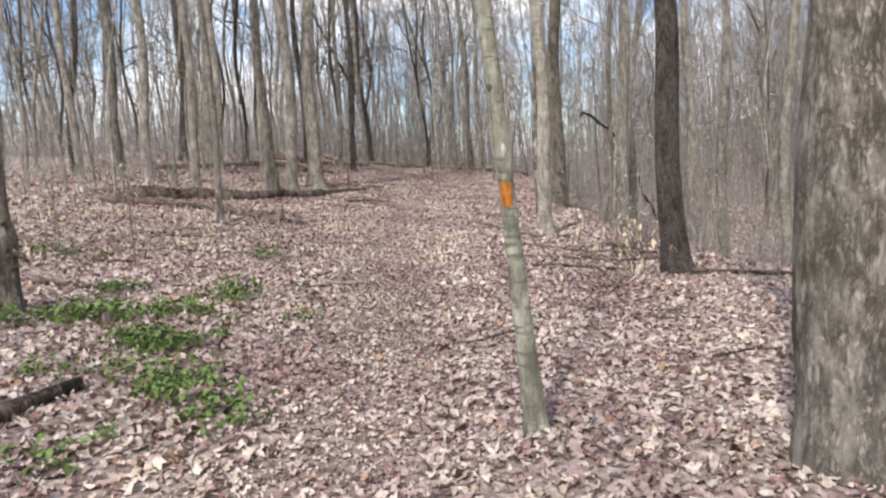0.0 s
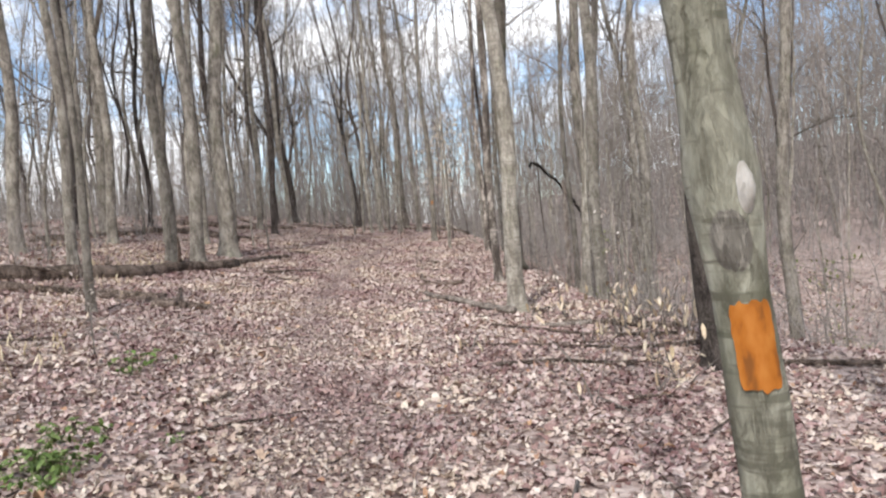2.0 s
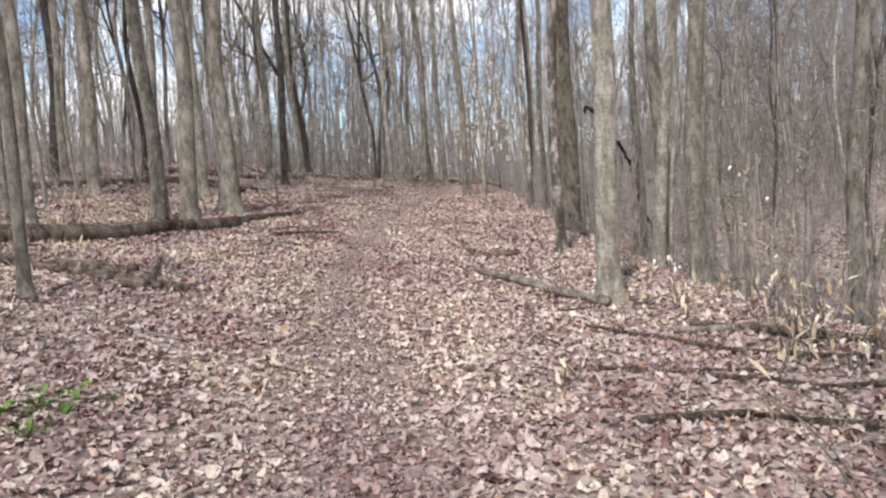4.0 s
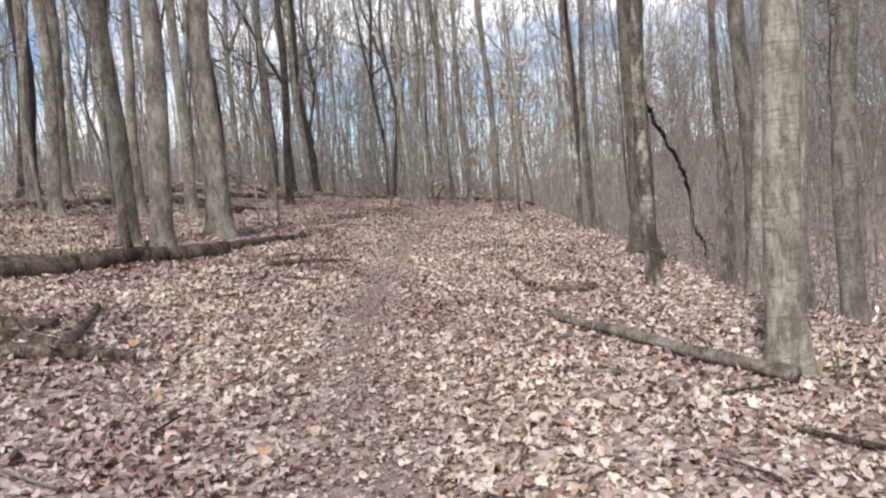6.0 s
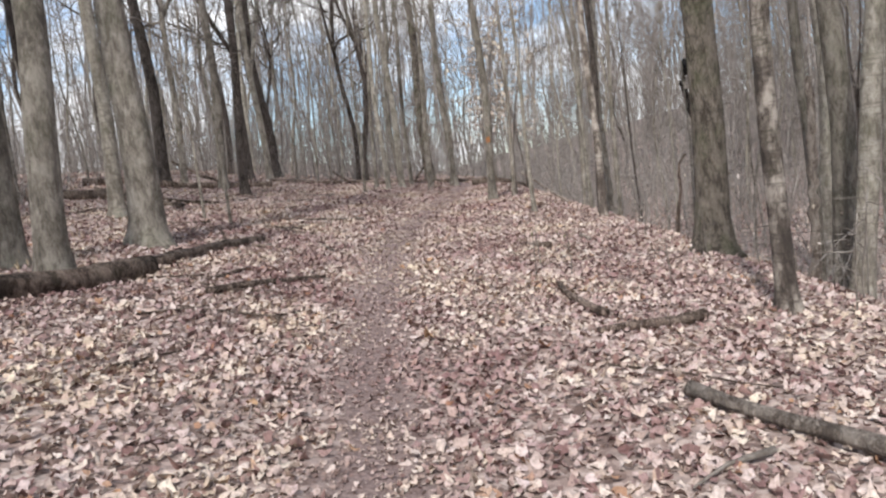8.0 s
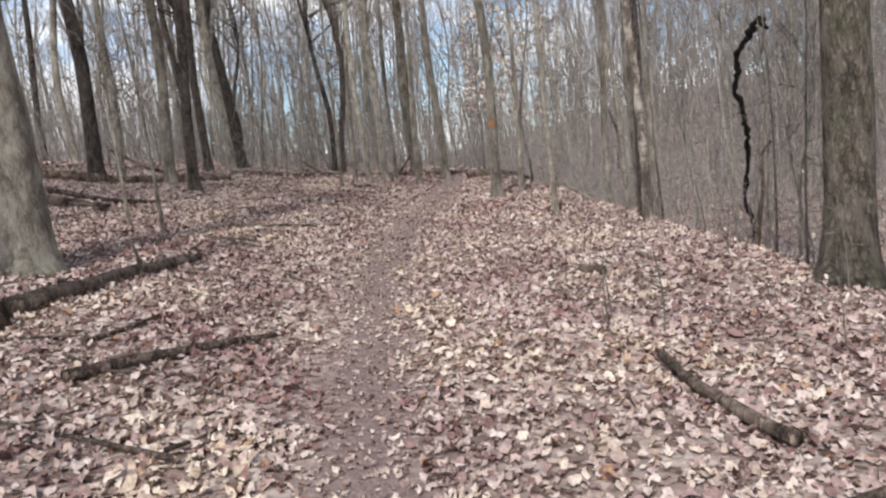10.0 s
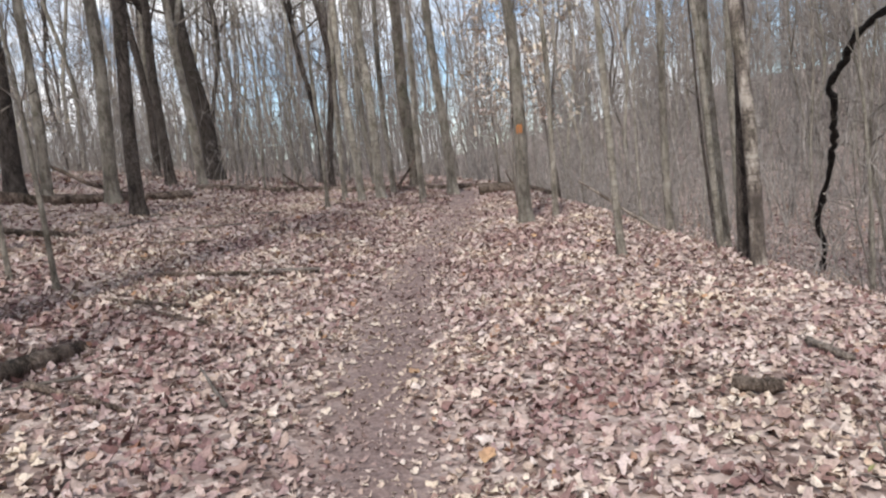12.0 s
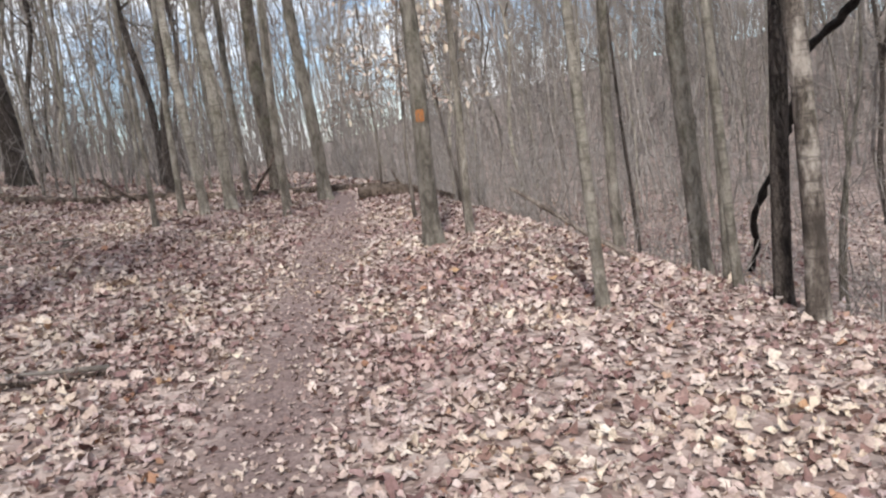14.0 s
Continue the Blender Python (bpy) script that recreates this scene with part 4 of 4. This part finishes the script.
def leafy_sapling(x, y, h, leaves, size, label, mat=TANLEAF, spread=0.5, low=0.3, seed=1):
    """A young tree that keeps its dry leaves: stem, twigs and pale leaves."""
    rng = random.Random(seed)
    root = new("sapling")
    root.location = (x, y, float(height(x, y)) - 0.04)
    s = Shape()
    stem = limb_path(rng, Vector((0, 0, 0)), Vector((0, 0, 1)), h, 9, 0.05, 0.02)
    s.tube(stem, [0.022 * h / 4 * (1 - 0.85 * k / 9) + 0.003 for k in range(10)], 7, rng=rng)
    part("stem", s, TWIG, root)
    t, spots = Shape(), []
    for k in range(int(7 * h)):
        q = rng.uniform(low, 1) * 9
        p0 = stem[int(q)].lerp(stem[min(9, int(q) + 1)], q % 1)
        a = rng.random() * 6.28
        tw = limb_path(rng, p0, Vector((math.cos(a), math.sin(a), rng.uniform(0.0, 0.5))), h * spread * rng.uniform(0.2, 0.5), 4, 0.15, 0.0)
        t.tube(tw, [0.006, 0.005, 0.004, 0.003, 0.002], 3, False, rng=rng)
        spots += [tuple(tw[rng.randint(1, 4)] + Vector((rng.gauss(0, 0.06), rng.gauss(0, 0.06), rng.gauss(-0.02, 0.04)))) for _ in range(leaves)]
    part("twig_spray", t, TWIG, root)["kind"] = "stuff"
    ob = new("foliage", soup("foliage", leaf_cards(rng, spots, size, 1.3, -0.5), CARD, mat, 6))
    ob.parent = root
    ob["kind"] = "stuff"
    tagged(root, label, "sapling", "saplings")
    return root


TAN = "young tree with pale dry leaves still clinging to its twigs"
leafy_sapling(2.75, 28.2, 4.6, 11, 0.07, TAN, seed=3)
leafy_sapling(2.35, 28.9, 4.2, 11, 0.07, TAN, seed=4)
leafy_sapling(3.6, 30.6, 4.8, 11, 0.07, TAN, seed=5)
leafy_sapling(2.9, 32.4, 4.4, 11, 0.07, TAN, seed=6)
leafy_sapling(-5.9, 33.0, 3.2, 8, 0.06, TAN, seed=7)
leafy_sapling(5.6, 15.8, 3.4, 1, 0.05, "bare sapling with a few pale leaves on the slope", seed=8)
leafy_sapling(6.6, 17.4, 4.0, 1, 0.05, "bare sapling with a few pale leaves on the slope", seed=9)
leafy_sapling(5.2, 13.4, 3.0, 1, 0.05, "bare sapling with a few pale leaves on the slope", seed=10)
leafy_sapling(3.2, 12.4, 1.6, 3, 0.045, "low bush with tan leaves at the edge of the slope", low=0.1, seed=12)
leafy_sapling(2.4, 12.9, 1.0, 4, 0.045, "low bush with tan leaves by a pale tree", low=0.1, seed=13)
leafy_sapling(-3.6, 8.6, 1.5, 1, 0.04, "thin bare bush with a few leaves", low=0.2, seed=14)
leafy_sapling(-4.6, 8.8, 1.5, 3, 0.03, "thin twiggy bush with small green leaves", SHRUB, low=0.15, seed=21)
leafy_sapling(-4.3, 8.3, 1.1, 3, 0.03, "thin twiggy bush with small green leaves", SHRUB, low=0.15, seed=22)
leafy_sapling(-3.2, 11.1, 0.9, 1, 0.04, "thin bare bush with a few leaves", low=0.2, seed=23)
leafy_sapling(-3.0, 10.6, 1.1, 1, 0.04, "thin bare bush with a few leaves", low=0.2, seed=15)
leafy_sapling(4.5, 12.2, 1.3, 9, 0.034, "olive-green shrub on the slope below the trail", SHRUB, 0.8, 0.1, 16)
leafy_sapling(6.2, 12.6, 1.8, 9, 0.034, "olive-green shrub on the slope below the trail", SHRUB, 0.8, 0.1, 17)
leafy_sapling(5.0, 10.6, 1.3, 9, 0.034, "olive-green shrub on the slope below the trail", SHRUB, 0.8, 0.1, 18)
leafy_sapling(3.3, 13.6, 1.1, 9, 0.034, "olive-green shrub behind the dark tree", SHRUB, 0.8, 0.1, 19)


for k, (x, y, h) in enumerate(((3.35, 19.2, 1.1), (3.6, 18.9, 1.3), (2.9, 19.5, 0.8), (3.5, 20.4, 1.2), (2.6, 16.6, 0.8), (3.1, 17.2, 1.2), (3.3, 22.4, 0.9), (1.9, 18.2, 0.5), (2.9, 21.2, 0.6))):
    leafy_sapling(x, y, h, 1, 0.035, "bare twiggy bush at the brow of the slope", low=0.08, spread=0.9, seed=80 + k)


for k, (x, y, h) in enumerate(((0.86, 19.17, 0.55), (0.98, 19.37, 0.5), (1.18, 18.98, 0.6))):
    leafy_sapling(x, y, h, 2, 0.022, "low twiggy olive bush in the leaf litter", SHRUB, low=0.08, spread=0.9, seed=95 + k)


def dead_weed(x, y, h, seed):
    """A dry weed: bent stalks with long drooping straw-coloured blades."""
    rng = random.Random(seed)
    root = new("dry_weed")
    root.location = (x, y, float(height(x, y)) - 0.02)
    s, spots = Shape(), []
    for _ in range(4):
        p = limb_path(rng, Vector((rng.gauss(0, 0.05), rng.gauss(0, 0.05), 0)), Vector((rng.gauss(0, 0.5), rng.gauss(0, 0.4), 1)), h * rng.uniform(0.6, 1.1), 6, 0.12, -0.06)
        s.tube(p, [0.006, 0.006, 0.005, 0.005, 0.004, 0.003, 0.002], 5, rng=rng)
        spots += [tuple(p[rng.randint(2, 6)] + Vector((rng.gauss(0, 0.05), rng.gauss(0, 0.05), rng.gauss(-0.03, 0.05)))) for _ in range(3)]
    part("stalk", s, TWIG, root)["kind"] = "stuff"
    ob = new("foliage", soup("foliage", leaf_cards(rng, spots, 0.052, 2.1, -0.9), CARD, STRAW, 6))
    ob.parent = root
    ob["kind"] = "stuff"
    return tagged(root, "dry weed with drooping straw-coloured leaves", "weed", "dry weeds")


for k, (x, y, h) in enumerate(((2.95, 11.2, 0.8), (3.3, 11.0, 0.8), (2.6, 10.8, 0.6), (2.35, 8.9, 0.75), (1.47, 8.57, 0.85), (3.5, 12.0, 0.9), (2.0, 13.1, 0.5), (2.9, 10.2, 0.75), (2.3, 12.6, 0.5),
                               (2.72, 11.9, 0.8), (2.7, 11.3, 0.7), (2.1, 10.75, 0.45), (2.03, 8.65, 0.5), (3.2, 12.5, 0.8), (2.5, 9.8, 0.6), (2.75, 10.6, 0.8), (3.1, 11.6, 0.75), (0.8, 10.8, 0.4))):
    dead_weed(x, y, h, 60 + k)


def herb_clump(seed):
    """A low clump of fresh green leaves."""
    rng = random.Random(seed)
    root = new("green_herb")
    s, spots = Shape(), []
    for _ in range(18):
        a, d = rng.random() * 6.28, 0.17 * rng.random() ** 0.7
        p = limb_path(rng, Vector((d * math.cos(a), d * math.sin(a), 0)), Vector((rng.gauss(0, 0.5), rng.gauss(0, 0.5), 1)), rng.uniform(0.05, 0.12), 2, 0.2, 0)
        s.tube(p, [0.002, 0.002, 0.001], 3, False, rng=rng)
        spots += [tuple(p[2] + Vector((rng.gauss(0, 0.015), rng.gauss(0, 0.015), 0))) for _ in range(4)]
    part("stem", s, HERB, root)["kind"] = "stuff"
    ob = new("foliage", soup("foliage", leaf_cards(rng, spots, 0.037, 1.1, 0.0), CARD, HERB, 6))
    ob.parent = root
    ob["kind"] = "stuff"
    return tagged(root, "low clump of bright green herb leaves in the litter", "plant", "green herbs")


rng = random.Random(12)
clumps = [herb_clump(k) for k in range(3)]
places = []
for x, y, n, sp in ((-3.25, 5.75, 9, 0.16), (-3.0, 6.05, 7, 0.14), (-3.25, 7.3, 5, 0.14), (-2.79, 6.38, 4, 0.12), (-2.47, 6.48, 6, 0.13), (-2.2, 6.28, 5, 0.12), (-1.95, 6.3, 2, 0.1), (-2.15, 7.15, 2, 0.12), (-1.92, 7.26, 2, 0.08),
                    (-2.33, 5.45, 8, 0.11), (-2.05, 5.15, 6, 0.11), (-1.97, 5.3, 4, 0.1), (-1.7, 4.4, 5, 0.08), (-1.6, 4.28, 4, 0.07), (-1.53, 4.72, 3, 0.08), (-1.8, 4.5, 3, 0.07), (-2.12, 4.7, 3, 0.1), (-2.48, 4.55, 3, 0.1),
                    (-1.35, 4.08, 2, 0.08), (-1.17, 3.85, 2, 0.05), (-1.72, 3.6, 2, 0.08), (-1.85, 3.32, 2, 0.08), (-4.25, 8.6, 3, 0.2), (-4.75, 8.7, 3, 0.2), (-2.5, 9.4, 2, 0.3)):
    places += [(x + rng.gauss(0, sp), y + rng.gauss(0, sp)) for _ in range(n)]
places += [(rng.uniform(-3.6, -1.2), rng.uniform(4.0, 8.5)) for _ in range(16)]
for k, proto in enumerate(clumps):
    set_out(proto, [Matrix.Translation((x, y, float(height(x, y)) + 0.005)) @ Matrix.Rotation(rng.uniform(0, 6.28), 4, "Z") @ Matrix.Diagonal((s, s, s, 1)) for x, y in places[k::3] for s in (rng.uniform(0.5, 1.25),)])

# dry grass among the trees to the west
rng = random.Random(6)
spots = []
for _ in range(1900):
    y = rng.uniform(8, 22)
    x = rng.uniform(-9.5, -3.0) - (y - 8) * 0.1
    if noise.noise((x * 0.5, y * 0.5, 7)) > 0.05:
        spots.append((x, y, float(height(x, y)) + rng.uniform(0.03, 0.12)))
tagged(new("dry_grass", soup("dry_grass", leaf_cards(rng, spots, 0.028, 4.5, 1.2), CARD, STRAW, 6)), "sparse dry straw-coloured grass under the trees", "grass", kind="stuff")

# ---- leaf litter ----
LEAF = []
RIM = 10
for lobes, wide, tipf in (((1.12, 0.82, 1.03, 0.8, 0.97, 1.05, 0.97, 0.8, 1.03, 0.82), 0.92, 1.0),
                          ((1.2, 0.88, 0.95, 0.8, 0.92, 0.98, 0.92, 0.8, 0.95, 0.88), 0.7, 1.12),
                          ((1.25, 0.98, 0.94, 0.96, 1.0, 1.08, 1.0, 0.96, 0.94, 0.98), 0.6, 1.12),
                          ((1.08, 0.78, 1.14, 0.82, 0.92, 0.82, 0.92, 0.82, 1.14, 0.78), 1.0, 0.95),
                          ((1.15, 0.97, 0.92, 1.0, 0.97, 0.86, 0.97, 1.0, 0.92, 0.97), 0.82, 1.0)):
    ring = [(0.5 * r * math.sin(2 * math.pi * k / RIM) * wide, 0.5 * r * math.cos(2 * math.pi * k / RIM) * tipf, 0) for k, r in enumerate(lobes)]
    LEAF.append(np.array([(0, 0, 0)] + ring))
LEAF_FACES = [(0, 1 + (k + 1) % RIM, 1 + k) for k in range(RIM)]


def scatter_leaves(rs, x, y, size, lift, flat=0.5):
    """Curled leaves lying on the ground at x, y."""
    n = len(x)
    base = np.array(LEAF)[rs.integers(0, len(LEAF), n)].copy()
    base[:, 1:, :2] *= rs.uniform(0.78, 1.2, (n, RIM, 1))
    curl, cup = rs.normal(0, 0.6, n)[:, None], rs.normal(0.2, 0.5, n)[:, None]
    base[:, :, 2] = curl * base[:, :, 0] ** 2 * 1.6 + cup * base[:, :, 1] ** 2 * 1.4 + rs.normal(0, 0.11, (n, RIM + 1))
    base *= size[:, None, None]
    yaw, tx, ty = rs.uniform(0, 6.283, n), rs.normal(0, flat, n), rs.normal(0, flat, n)
    cx, sx, cy, sy, cz, sz = np.cos(tx), np.sin(tx), np.cos(ty), np.sin(ty), np.cos(yaw), np.sin(yaw)
    X, Y, Z = base[..., 0], base[..., 1], base[..., 2]
    Y, Z = Y * cx[:, None] - Z * sx[:, None], Y * sx[:, None] + Z * cx[:, None]
    X, Z = X * cy[:, None] + Z * sy[:, None], -X * sy[:, None] + Z * cy[:, None]
    X, Y = X * cz[:, None] - Y * sz[:, None], X * sz[:, None] + Y * cz[:, None]
    low = Z.min(1)
    return np.stack([X + x[:, None], Y + y[:, None], Z - low[:, None] * 0.55 + (height(x, y) + lift)[:, None]], -1)


rs = np.random.default_rng(11)
N = 225000
x, y = rs.uniform(-6.5, 6.5, N), rs.uniform(1.4, 33.0, N)
off = np.abs(x - trail_x(y))
keep = rs.uniform(0, 1, N) > np.clip(0.5 + (y - 9) / 12, 0.5, 1.0) * wear_at(x, y)
keep &= rs.uniform(0, 1, N) < np.clip(1.25 - off / 7.5, 0.35, 1) * np.where(y > 27, 0.7, 1)
x, y = x[keep], y[keep]
size = (0.027 + 0.039 * rs.uniform(0, 1, len(x)) ** 1.4) * rs.choice([1, 1, 1, 1.35], len(x)) * np.where(wear_at(x, y) > 0.25, 0.8, 1)
me = soup("leaf_litter", scatter_leaves(rs, x, y, size, rs.uniform(0.0, 0.02, len(x)), 0.38), LEAF_FACES, LITTER, RIM + 1)
tagged(new("leaf_litter", me), "curled dry tan and brown leaves covering the forest floor", "leaves", kind="stuff")

N = 42000
x, y = rs.uniform(-12, 16, N), rs.uniform(9, 46, N)
keep = (x < -6.3) | (x > 6.3) | (y > 32.8)
x, y = x[keep], y[keep]
me = soup("leaf_litter", scatter_leaves(rs, x, y, rs.uniform(0.06, 0.12, len(x)), rs.uniform(0.0, 0.03, len(x))), LEAF_FACES, LITTER, RIM + 1)
tagged(new("leaf_litter", me), "dry brown leaves spread thinly under distant trees", "leaves", kind="stuff")

N = 42000
y = rs.uniform(1.6, 30, N)
y = y[rs.uniform(0, 1, N) < np.clip(1.6 - y / 16, 0.4, 1)]
N = len(y)
x = trail_x(y) + rs.normal(0, 0.42, N)
me = soup("leaf_fragments", scatter_leaves(rs, x, y, 0.012 + 0.03 * rs.uniform(0, 1, N) ** 1.5, rs.uniform(0.0, 0.008, N), 0.3), LEAF_FACES, CRUMB, RIM + 1)
tagged(new("leaf_fragments", me), "crushed leaf bits trodden into the dirt trail", "leaves", kind="stuff")
# single leaves that stand out
rng = random.Random(21)
for k in range(26):
    y = rng.uniform(2.5, 26)
    x = trail_x(y) + rng.uniform(-2.2, 2.4)
    one = scatter_leaves(np.random.default_rng(300 + k), np.array([0.0]), np.array([0.0]), np.array([rng.uniform(0.065, 0.095)]), np.array([-float(height(0, 0))]), 0.2)
    ob = new("fallen_leaf", soup("fallen_leaf", one, LEAF_FACES, ORANGE, RIM + 1))
    ob.location = (x, y, float(height(x, y)) + 0.035)
    tagged(ob, "large orange-brown fallen leaf lying on the litter", "leaf", "fallen leaves")
